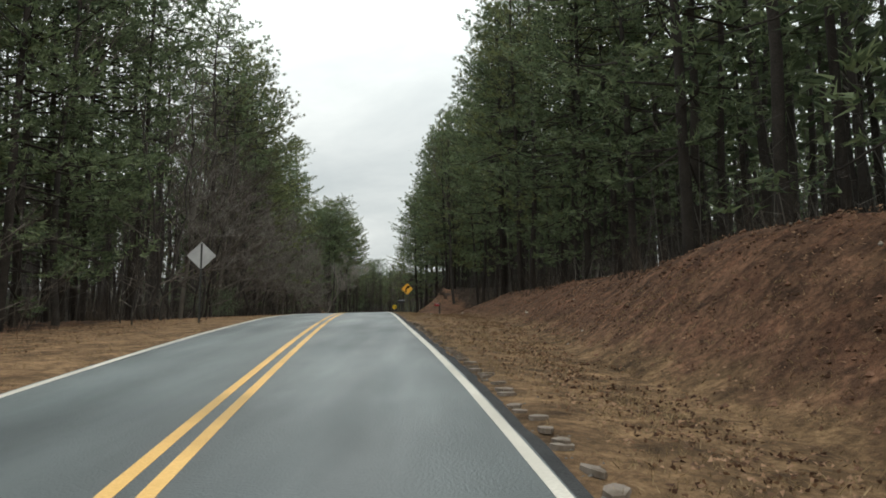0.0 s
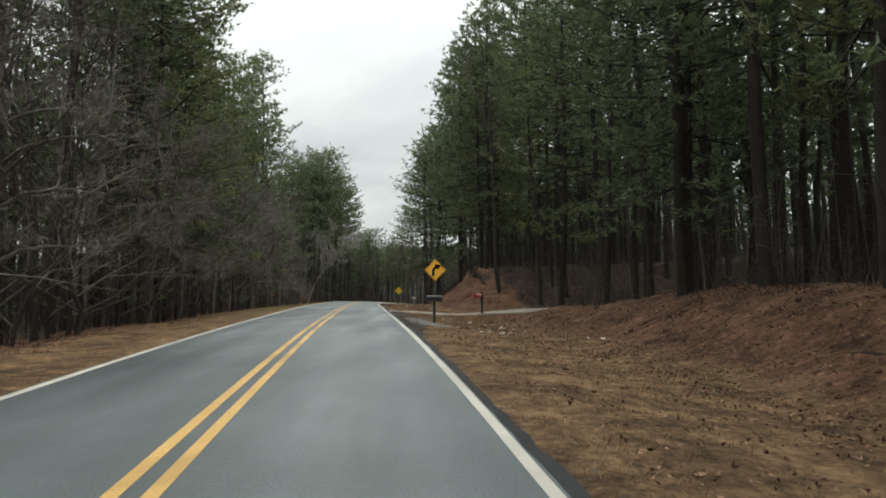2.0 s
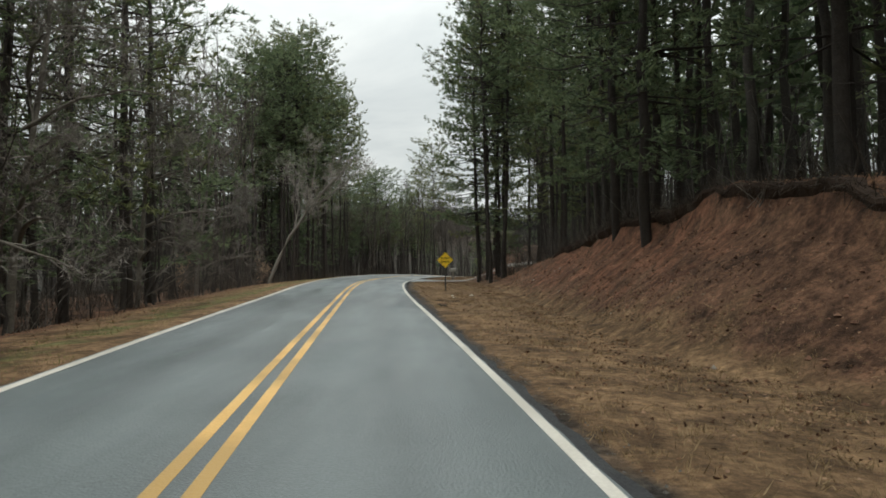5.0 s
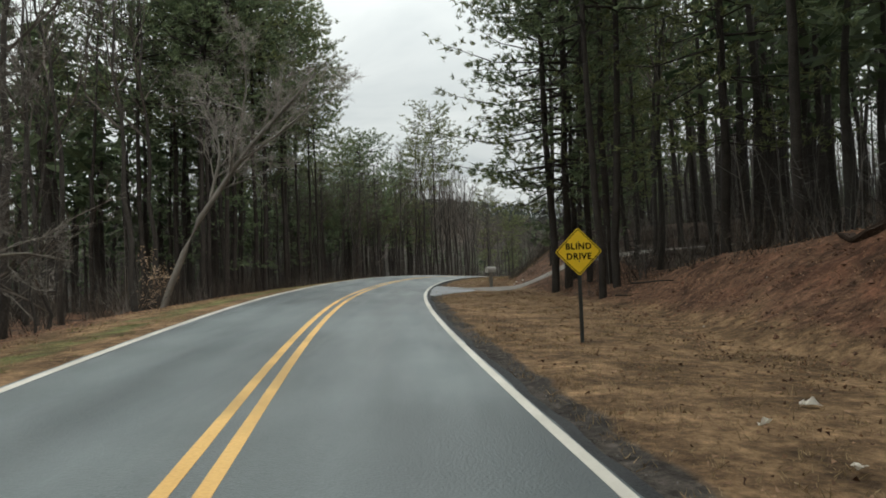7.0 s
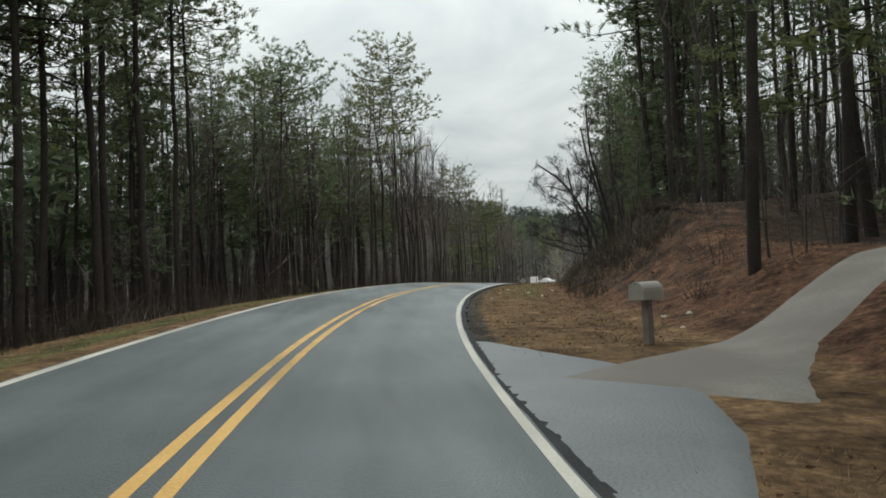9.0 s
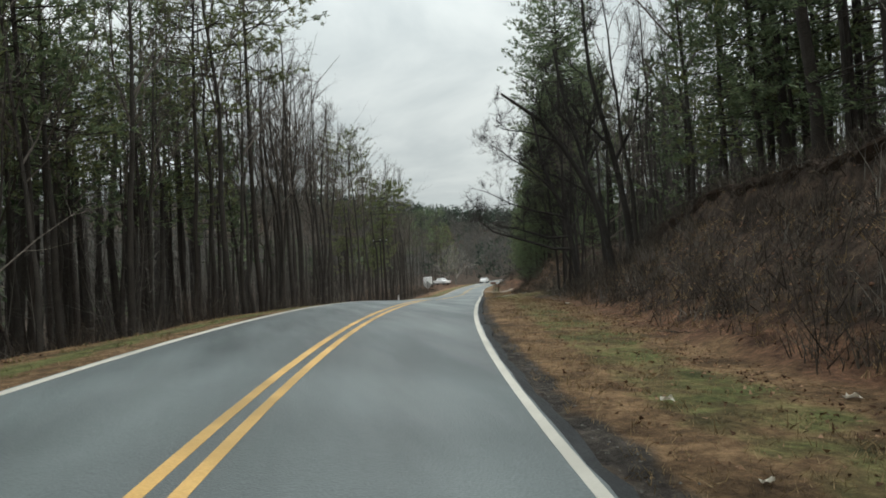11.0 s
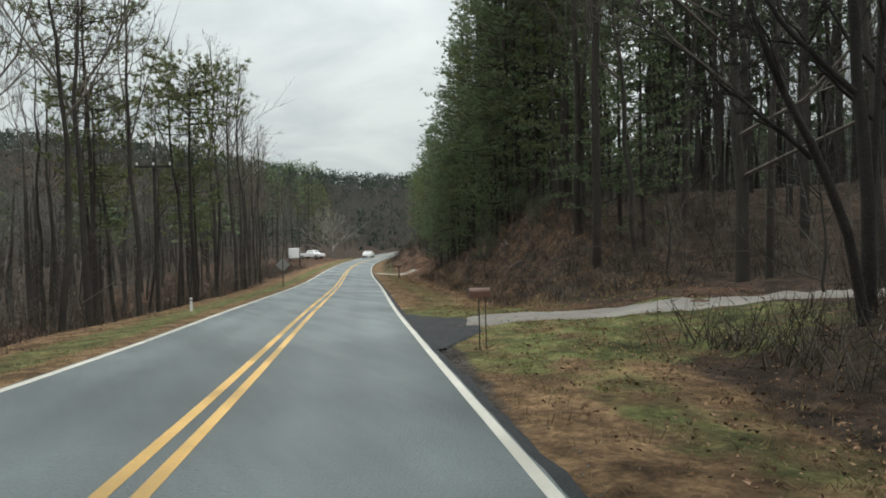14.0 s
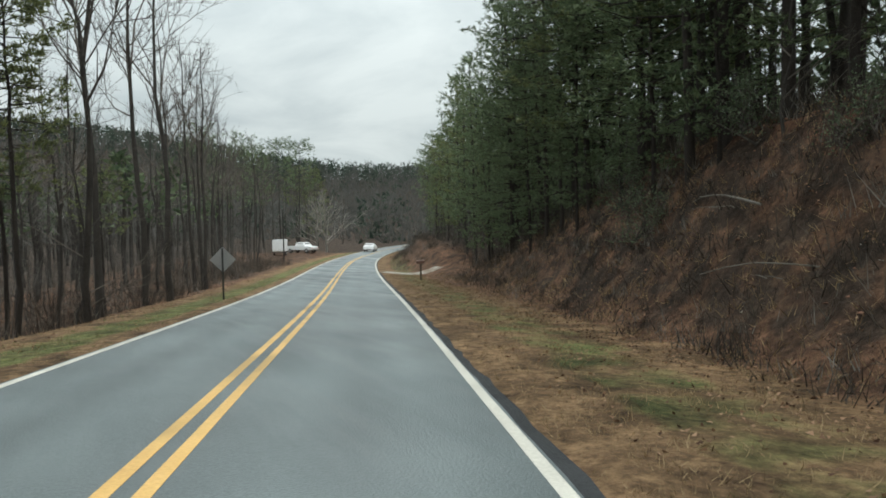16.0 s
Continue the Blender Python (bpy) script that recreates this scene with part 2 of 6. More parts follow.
def asphalt():
    m = material("grey_asphalt", (0.085, 0.100, 0.101), (0.154, 0.177, 0.178), 0.35, 0.5, 0.35, 120, spread=0.15, stain=(0.08, 0.093, 0.095))
    n, k = m.node_tree.nodes, m.node_tree.links
    b = n["Principled BSDF"]
    tc = n.new("ShaderNodeTexCoord")
    mp = n.new("ShaderNodeMapping")
    mp.inputs["Scale"].default_value = (0.9, 0.12, 0.9)
    mp.inputs["Rotation"].default_value = (0, 0, radians(6))
    ns, rr = n.new("ShaderNodeTexNoise"), n.new("ShaderNodeMapRange")
    ns.inputs["Scale"].default_value, ns.inputs["Detail"].default_value = 1.0, 5
    rr.inputs["From Min"].default_value, rr.inputs["From Max"].default_value = 0.3, 0.7
    rr.inputs["To Min"].default_value, rr.inputs["To Max"].default_value = 0.30, 0.62
    k.new(tc.outputs["Object"], mp.inputs["Vector"])
    k.new(mp.outputs[0], ns.inputs["Vector"])
    k.new(ns.outputs["Fac"], rr.inputs["Value"])
    k.new(rr.outputs[0], b.inputs["Roughness"])
    # wheel tracks and the darker strips between them, across the road
    at, flat, ramp, mul = n.new("ShaderNodeAttribute"), n.new("ShaderNodeMath"), n.new("ShaderNodeValToRGB"), n.new("ShaderNodeMixRGB")
    at.attribute_name = "across"
    flat.operation, flat.inputs[1].default_value = "DIVIDE", 3.3
    e = ramp.color_ramp.elements
    e[0].position, e[0].color = 0.0, (0.86, 0.86, 0.86, 1)
    e[1].position, e[1].color = 1.0, (0.84, 0.84, 0.84, 1)
    for where, v in ((0.2, 1.0), (0.3, 1.12), (0.47, 0.9), (0.66, 1.13), (0.8, 0.98)):
        x = e.new(where)
        x.color = (v, v, v, 1)
    mul.blend_type, mul.inputs["Fac"].default_value = "MULTIPLY", 1.0
    k.new(at.outputs["Fac"], flat.inputs[0])
    k.new(flat.outputs[0], ramp.inputs["Fac"])
    old = b.inputs["Base Color"].links[0].from_socket
    k.new(old, mul.inputs["Color1"])
    k.new(ramp.outputs["Color"], mul.inputs["Color2"])
    k.new(mul.outputs["Color"], b.inputs["Base Color"])
    return m


M_ASPHALT = asphalt()


def ground_material():
    """Dormant grass, leaf litter, red clay, fresh green and dark gravel, each laid where the ground's own weights put it."""
    m = bpy.data.materials.new("verge_and_forest_floor")
    m.use_nodes = True
    n, k = m.node_tree.nodes, m.node_tree.links
    b = n["Principled BSDF"]
    b.inputs["Roughness"].default_value = 0.95
    b.inputs["Specular IOR Level"].default_value = 0.15
    tc = n.new("ShaderNodeTexCoord")

    def tone(low, high, scale, spread=0.2):
        a, r = n.new("ShaderNodeTexNoise"), n.new("ShaderNodeValToRGB")
        a.inputs["Scale"].default_value, a.inputs["Detail"].default_value, a.inputs["Roughness"].default_value = scale, 8, 0.7
        k.new(tc.outputs["Object"], a.inputs["Vector"])
        r.color_ramp.elements[0].position, r.color_ramp.elements[0].color = 0.5 - spread, (*low, 1)
        r.color_ramp.elements[1].position, r.color_ramp.elements[1].color = 0.5 + spread, (*high, 1)
        k.new(a.outputs["Fac"], r.inputs["Fac"])
        return r.outputs["Color"], a.outputs["Fac"]

    colour, height = tone((0.072, 0.043, 0.024), (0.25, 0.158, 0.084), 2.2)
    edge = n.new("ShaderNodeTexNoise")
    edge.inputs["Scale"].default_value, edge.inputs["Detail"].default_value = 1.1, 6
    k.new(tc.outputs["Object"], edge.inputs["Vector"])
    # the third layer is dark floor soil with the woods' shade in its colour
    layers = (("litter", (0.04, 0.022, 0.014), (0.185, 0.10, 0.06), 3.2), ("clay", (0.078, 0.034, 0.02), (0.255, 0.12, 0.07), 1.3), ("humus_shade", (0.015, 0.011, 0.0085), (0.074, 0.05, 0.035), 2.6),
              ("green", (0.05, 0.057, 0.02), (0.15, 0.152, 0.058), 1.4), ("gravel", (0.018, 0.0155, 0.0135), (0.088, 0.074, 0.062), 6.0))
    for name, low, high, scale in layers:
        at, mix, jit, step = n.new("ShaderNodeAttribute"), n.new("ShaderNodeMixRGB"), n.new("ShaderNodeMath"), n.new("ShaderNodeMapRange")
        at.attribute_name = name
        jit.operation = "ADD"
        k.new(at.outputs["Fac"], jit.inputs[0])
        k.new(edge.outputs["Fac"], jit.inputs[1])
        step.inputs["From Min"].default_value, step.inputs["From Max"].default_value = 0.88, 1.12
        k.new(jit.outputs[0], step.inputs["Value"])
        k.new(step.outputs[0], mix.inputs["Fac"])
        k.new(colour, mix.inputs["Color1"])
        c2, _ = tone(low, high, scale)
        k.new(c2, mix.inputs["Color2"])
        colour = mix.outputs["Color"]
    grain, span, mul = n.new("ShaderNodeTexNoise"), n.new("ShaderNodeMapRange"), n.new("ShaderNodeVectorMath")
    grain.inputs["Scale"].default_value, grain.inputs["Detail"].default_value, grain.inputs["Roughness"].default_value = 7.0, 9, 0.8
    span.inputs["From Min"].default_value, span.inputs["From Max"].default_value = 0.32, 0.68
    span.inputs["To Min"].default_value, span.inputs["To Max"].default_value = 0.35, 1.65
    mul.operation = "SCALE"
    k.new(tc.outputs["Object"], grain.inputs["Vector"])
    k.new(grain.outputs["Fac"], span.inputs["Value"])
    k.new(colour, mul.inputs[0])
    k.new(span.outputs[0], mul.inputs["Scale"])
    blot, wide, tint = n.new("ShaderNodeTexNoise"), n.new("ShaderNodeMapRange"), n.new("ShaderNodeVectorMath")
    blot.inputs["Scale"].default_value, blot.inputs["Detail"].default_value, blot.inputs["Roughness"].default_value = 0.9, 8, 0.75
    wide.inputs["From Min"].default_value, wide.inputs["From Max"].default_value = 0.36, 0.62
    wide.inputs["To Min"].default_value, wide.inputs["To Max"].default_value = 0.42, 1.5
    tint.operation = "SCALE"
    k.new(tc.outputs["Object"], blot.inputs["Vector"])
    k.new(blot.outputs["Fac"], wide.inputs["Value"])
    k.new(mul.outputs[0], tint.inputs[0])
    k.new(wide.outputs[0], tint.inputs["Scale"])
    k.new(tint.outputs[0], b.inputs["Base Color"])
    fine = n.new("ShaderNodeTexNoise")
    fine.inputs["Scale"].default_value, fine.inputs["Detail"].default_value, fine.inputs["Roughness"].default_value = 16.0, 8, 0.75
    k.new(tc.outputs["Object"], fine.inputs["Vector"])
    bp = n.new("ShaderNodeBump")
    bp.inputs["Strength"].default_value, bp.inputs["Distance"].default_value = 0.9, 0.05
    k.new(fine.outputs["Fac"], bp.inputs["Height"])
    k.new(bp.outputs[0], b.inputs["Normal"])
    return m


M_GROUND = ground_material()

# ---- mesh helpers ----
def mesh_np(name, verts, faces, mat, smooth=False):
    """A mesh from numpy arrays; faces all triangles or all quads."""
    verts, faces = np.asarray(verts, np.float32), np.asarray(faces, np.int32)
    me = bpy.data.meshes.new(name)
    k = faces.shape[1]
    me.vertices.add(len(verts))
    me.vertices.foreach_set("co", verts.ravel())
    me.loops.add(faces.size)
    me.loops.foreach_set("vertex_index", faces.ravel())
    me.polygons.add(len(faces))
    me.polygons.foreach_set("loop_start", np.arange(len(faces), dtype=np.int32) * k)
    me.polygons.foreach_set("loop_total", np.full(len(faces), k, np.int32))
    me.polygons.foreach_set("use_smooth", np.full(len(faces), smooth))
    me.materials.append(mat)
    me.update(calc_edges=True)
    return me


def part(name, bm, mat, parent, label=""):
    """Links a bmesh as one mesh object under a thing or a part."""
    me = bpy.data.meshes.new(name)
    bm.to_mesh(me)
    bm.free()
    me.materials.append(mat)
    ob = new(name, me)
    ob.parent = parent
    if label:
        ob["label"] = label
    return ob


def part_np(name, verts, faces, mat, parent, label="", smooth=False):
    ob = new(name, mesh_np(name, verts, faces, mat, smooth))
    ob.parent = parent
    if label:
        ob["label"] = label
    return ob


def box(bm, sx, sy, sz, at=(0, 0, 0), rot=(0, 0, 0), bevel=0.0):
    m = pose(*at, *rot) @ Matrix.Diagonal((sx, sy, sz, 1))
    r = bmesh.ops.create_cube(bm, size=1, matrix=m)
    if bevel:
        edges = {e for v in r["verts"] for e in v.link_edges}
        bmesh.ops.bevel(bm, geom=list(edges), offset=bevel, segments=2, affect="EDGES")
    return bm


def cyl(bm, r1, r2, h, at=(0, 0, 0), rot=(0, 0, 0), n=12):
    m = pose(*at, *rot) @ Matrix.Translation((0, 0, h / 2))
    bmesh.ops.create_cone(bm, cap_ends=True, segments=n, radius1=r1, radius2=r2, depth=h, matrix=m)
    return bm


def prism(bm, outline, y0, y1):
    """Extrudes an outline of (x, z) along y."""
    a = [bm.verts.new((x, y0, z)) for x, z in outline]
    b = [bm.verts.new((x, y1, z)) for x, z in outline]
    bm.faces.new(a)
    bm.faces.new(b[::-1])
    for i in range(len(a)):
        j = (i + 1) % len(a)
        bm.faces.new((a[j], a[i], b[i], b[j]))
    bmesh.ops.recalc_face_normals(bm, faces=bm.faces)
    return bm


class Soup:
    """Collects triangles for one mesh."""

    def __init__(self):
        self.v, self.f, self.n = [], [], 0

    def add(self, v, f):
        self.v.append(np.asarray(v, float))
        self.f.append(np.asarray(f, int) + self.n)
        self.n += len(v)

    def tube(self, pts, radii, sides=5):
        pts, radii = np.asarray(pts, float), np.asarray(radii, float)
        d = np.gradient(pts, axis=0)
        d /= np.linalg.norm(d, axis=1, keepdims=True) + 1e-9
        ref = np.where(np.abs(d[:, 2:3]) > 0.9, [[1.0, 0, 0]], [[0, 0, 1.0]])
        u = np.cross(d, ref)
        u /= np.linalg.norm(u, axis=1, keepdims=True) + 1e-9
        w = np.cross(d, u)
        a = np.arange(sides) * 2 * np.pi / sides
        ring = np.cos(a)[None, :, None] * u[:, None] + np.sin(a)[None, :, None] * w[:, None]
        v = (pts[:, None] + ring * radii[:, None, None]).reshape(-1, 3)
        f = []
        for i in range(len(pts) - 1):
            for j in range(sides):
                k = (j + 1) % sides
                p, q, r, s = i * sides + j, i * sides + k, (i + 1) * sides + k, (i + 1) * sides + j
                f += [(p, q, r), (p, r, s)]
        self.add(v, f)

    def blades(self, base, direction, length, width, rng):
        """One thin triangle for each base point."""
        n = len(base)
        d = direction / (np.linalg.norm(direction, axis=1, keepdims=True) + 1e-9)
        side = np.cross(d, rng.normal(size=(n, 3)))
        side /= np.linalg.norm(side, axis=1, keepdims=True) + 1e-9
        length, width = np.broadcast_to(length, n)[:, None], np.broadcast_to(width, n)[:, None]
        v = np.stack([base - side * width / 2, base + side * width / 2, base + d * length], 1).reshape(-1, 3)
        self.add(v, np.arange(3 * n).reshape(-1, 3))

    def arrays(self):
        return np.concatenate(self.v), np.concatenate(self.f)


# ---- the road's line: heading, grade and crossfall every 10 m ----
HEADING = [5.98, 6.00, 6.34, 5.84, 5.90, 6.01, 5.75, 5.88, 5.25, 5.31, 5.46, 4.85, 2.82, -0.06, -3.34, -8.25, -12.81, -16.56, -19.48, -20.03, -19.22, -19.20, -19.85, -20.09, -19.71, -19.31, -19.34, -19.73, -20.35, -21.06, -22.40, -24.16, -25.92, -27.67, -29.41, -31.15]
GRADE = [7.34, 5.70, 4.95, 4.61, 3.65, 3.04, 2.54, 2.54, 2.41, 2.13, 1.95, 2.38, 2.12, 1.55, 1.63, 1.60, 0.73, 0.27, -0.85, -2.01, -2.93, -2.37, -2.19, -2.13, -2.12, -1.91, -1.53, -1.12, -0.79, -0.55, -0.38, -0.24, -0.11, 0.01, 0.13, 0.25]
CROSS = [0.29, -0.59, -0.20, -0.30, -0.82, -0.86, -0.41, 0.07, 0.75, 1.37, 1.77, 2.07, 2.47, 3.19, 3.66, 3.67, 3.50, 3.34, 3.18, 2.45, 1.38, 0.65, 0.91, 0.43, -0.00, -0.30, -0.48, -0.57, -0.62, -0.66, -0.64, -0.52, -0.36, -0.20, -0.05, 0.09]
KNOT = np.arange(-10.0, 341.0, 10.0)
STEP = np.arange(-80.0, 1200.0, 0.5)
K_EXT = np.concatenate([[-80.0], KNOT, [370.0, 400.0, 1200.0]])


def extended(values, *tail):
    return np.interp(STEP, K_EXT, np.concatenate([[values[0]], values, tail]))


HEAD = np.radians(extended(HEADING, -36.5, -38.0, -38.0))
RISE = np.radians(extended(GRADE, 0.2, 0.0, 0.0))
TILT = np.radians(extended(CROSS, 0.0, 0.0, 0.0))
AHEAD = np.stack([-np.sin(HEAD) * np.cos(RISE), np.cos(HEAD) * np.cos(RISE), np.sin(RISE)], 1)
LINE = np.cumsum(AHEAD * 0.5, axis=0)
LINE -= LINE[int(80 / 0.5)]
RIGHT_FAR = np.array([math.cos(radians(-8)), math.sin(radians(-8))])
EDGE = 3.36


def mixed(s, knots, values):
    return np.interp(s, knots, values)


def smooth(x):
    x = np.clip(x, 0, 1)
    return x * x * (3 - 2 * x)


# banks on the near side of the woods: along the road, the bank's foot, top and height
S_R = [-60, -6, 5, 10, 16, 25, 35, 45, 55, 61, 68, 73, 77, 82, 97, 103, 110, 119, 128, 136, 142, 147, 154, 171, 178, 184, 190, 198, 206, 210, 215, 220, 224, 228, 235, 243, 252, 262, 272, 300, 420]
TOP_Z = [2.2, 2.3, 2.4, 2.1, 1.8, 1.6, 1.4, 1.1, 0.4, -0.1, 0.0, 1.8, 3.0, 3.4, 3.0, 2.3, 1.4, 0.5, 0.9, 1.2, 1.7, 2.9, 3.5, 3.6, 2.8, 1.6, 0.8, 0.6, 0.5, 1.3, 2.7, 4.3, 5.1, 4.9, 4.0, 2.7, 1.1, 0.35, 1.9, 2.6, 2.0]
S_F = [-60, 5, 16, 30, 50, 66, 76, 97, 110, 130, 150, 172, 190, 205, 216, 240, 262, 272, 420]
FOOT_D = [5.7, 6.2, 7.4, 8.0, 7.5, 8.0, 7.0, 8.3, 9.0, 7.5, 7.4, 7.3, 7.0, 7.0, 7.8, 7.4, 6.5, 4.8, 4.8]
TOP_D = [10, 10, 11, 12, 12, 12, 10.5, 12, 12, 12, 11.6, 11.6, 11, 11, 12.2, 12, 11, 8.5, 9]
S_L = [-60, 10, 30, 60, 100, 125, 145, 170, 200, 240, 265, 300, 420]
L_NEAR = [0.3, 0.2, -0.2, -0.7, -0.8, -0.7, -1.2, -1.8, -1.7, -1.4, -0.5, 0.2, 0.4]
L_FAR = [1.5, 1.0, 0.0, -1.5, -2.0, -2.0, -3.5, -5.0, -5.0, -4.5, -2.0, 0.5, 1.5]


DRIVES = {"gravel": [(63.6, 4.3, 2.6), (64.0, 5.0, 2.1), (64.6, 6.2, 1.7), (65.2, 8, 1.45), (65.8, 12, 1.35), (66.2, 16, 1.3), (67.4, 20, 1.3), (70, 28, 1.3)],
          "climbing": [(127.2, 5.0, 1.9), (128.8, 6.2, 1.5), (130.6, 7.8, 1.15), (132.4, 10.2, 1.05), (134, 13, 1.0), (136, 16.5, 1.0), (139, 22, 1.0)],
          "concrete": [(202.4, 4.5, 1.6), (202.2, 5.6, 1.4), (201.6, 7, 1.25), (200.6, 8.8, 1.2), (199.4, 10.6, 1.2), (198, 12.7, 1.2), (196.5, 15.5, 1.2), (195, 19, 1.2), (193.6, 24, 1.2), (192.5, 30, 1.2)],
          "far": [(262, 3.6, 2.0), (262.8, 5.0, 1.3), (263.8, 6.6, 1.0), (264.6, 8.2, 0.8)]}


def off_drives(s, d):
    """0 on a drive, 1 a few metres away from it."""
    least = 9.0
    for rows in DRIVES.values():
        if d < 3 or s < rows[0][0] - 9 or s > rows[-1][0] + 6:
            continue
        for (s0, d0, w0), (s1, d1, w1) in zip(rows, rows[1:]):
            ax, ay = s1 - s0, d1 - d0
            t = max(0, min(1, ((s - s0) * ax + (d - d0) * ay) / (ax * ax + ay * ay)))
            least = min(least, math.hypot(s - s0 - ax * t, d - d0 - ay * t) - (w0 + (w1 - w0) * t))
    return float(smooth(least / 2.5))


def rough_noise(x, y, z=0.0):
    return noise.noise(Vector((x, y, z)))


def land(s, d):
    """Height of the ground over the road's centre line, s metres along it and d metres to its right."""
    tilt = np.interp(s, STEP, TILT)
    flat = -np.clip(d, -EDGE, EDGE) * np.tan(tilt)
    if abs(d) <= EDGE:
        return float(flat) - 0.07
    wob = rough_noise(s * 0.11, d * 0.14) * 0.5 + rough_noise(s * 0.45, d * 0.5, 3) * 0.22
    tiny = rough_noise(s * 1.7, d * 1.9, 7) * 0.05
    calm = off_drives(s, d)
    wob, tiny = wob * calm, tiny * calm
    if d > 0:
        foot, top = mixed(s, S_F, FOOT_D), mixed(s, S_F, TOP_D)
        foot += rough_noise(s * 0.13, 40.0) * 0.5
        tz = mixed(s, S_R, TOP_Z) + rough_noise(s * 0.21, 50.0) * 0.22
        lift = 0.4 * float(mixed(s, [191, 197, 205, 211], [0, 1, 1, 0]))
        verge = -0.05 - (0.22 - lift) * smooth((d - EDGE) / (foot - EDGE))
        if d <= foot:
            return float(flat * (1 - 0.5 * smooth((d - EDGE) / 4)) + verge + tiny * min(1, (d - EDGE)))
        u = (d - foot) / (top - foot)
        cut = mixed(s, [70, 76, 102, 108, 143, 149, 178, 184], [0, 1, 1, 0, 0, 1, 1, 0])
        even, steep = 0.35 * np.clip(u, 0, 1) + 0.65 * smooth(u), 0.82 * np.clip(u, 0, 1) + 0.18 * smooth((u - 0.86) / 0.12)
        bank = (tz + 0.27 - lift) * (even * (1 - cut) + steep * cut)
        back = 0.03 * max(0, d - top) + 7 * smooth((d - 25) / 70) + 10 * smooth((d - 80) / 200)
        k = min(1, u * 1.5) * float(mixed(s, [206, 214, 245, 255], [1, 1.7, 1.7, 1]))
        return float(flat * 0.5 + verge + bank + back + (wob * 0.55 + tiny * 2) * k)
    a = -d
    near, far = mixed(s, S_L, L_NEAR), mixed(s, S_L, L_FAR)
    foot = 6.2 + rough_noise(s * 0.1, 60.0) * 0.6 + (3.0 if s < 25 else 3.0 * float(1 - smooth((s - 25) / 12)))
    verge = -0.05 - 0.10 * smooth((a - EDGE) / (foot - EDGE))
    if a <= foot:
        return float(flat * (1 - 0.6 * smooth((a - EDGE) / 4)) + verge + tiny * min(1, a - EDGE))
    k = smooth((a - foot) / 5)
    hill = 24 * smooth((a - 90) / 200)
    return float(flat * 0.4 + verge + (near + 0.1) * k + (far - near) * smooth((a - 12) / 30) + hill + (wob * 0.6 + tiny) * min(1, (a - foot) / 3))


def ridge(s, d):
    """The far ridge that closes the valley."""
    return 34 * float(smooth((s - 420) / 260)) * (1 + 0.12 * rough_noise(d * 0.006, s * 0.006))


def spot(s, d, up=0.0):
    """World place on the ground at s, d."""
    i = np.interp(s, STEP, np.arange(len(STEP)))
    j, f = int(min(i, len(STEP) - 2)), i - int(min(i, len(STEP) - 2))
    c = LINE[j] * (1 - f) + LINE[j + 1] * f
    h = HEAD[j] * (1 - f) + HEAD[j + 1] * f
    dd = max(-60.0, min(60.0, d))
    x, y = c[0] + math.cos(h) * dd, c[1] + math.sin(h) * dd
    x, y = x + RIGHT_FAR[0] * (d - dd), y + RIGHT_FAR[1] * (d - dd)
    return Vector((x, y, c[2] + land(s, d) + ridge(s, d) + up))


def on_road(s, d, up=0.0):
    i = int(np.clip(round((s + 80) / 0.5), 0, len(STEP) - 1))
    c, h = LINE[i], HEAD[i]
    return (c[0] + math.cos(h) * d, c[1] + math.sin(h) * d, c[2] - d * math.tan(TILT[i]) + up)


def heading(s):
    return math.degrees(float(np.interp(s, STEP, HEAD)))


def stand(s, d, turn=0.0, up=0.0, scale=1.0):
    """A pose on the ground, its y axis along the road."""
    p = spot(s, d, up)
    return pose(*p, 0, 0, heading(s) + turn) @ Matrix.Diagonal((scale, scale, scale, 1))


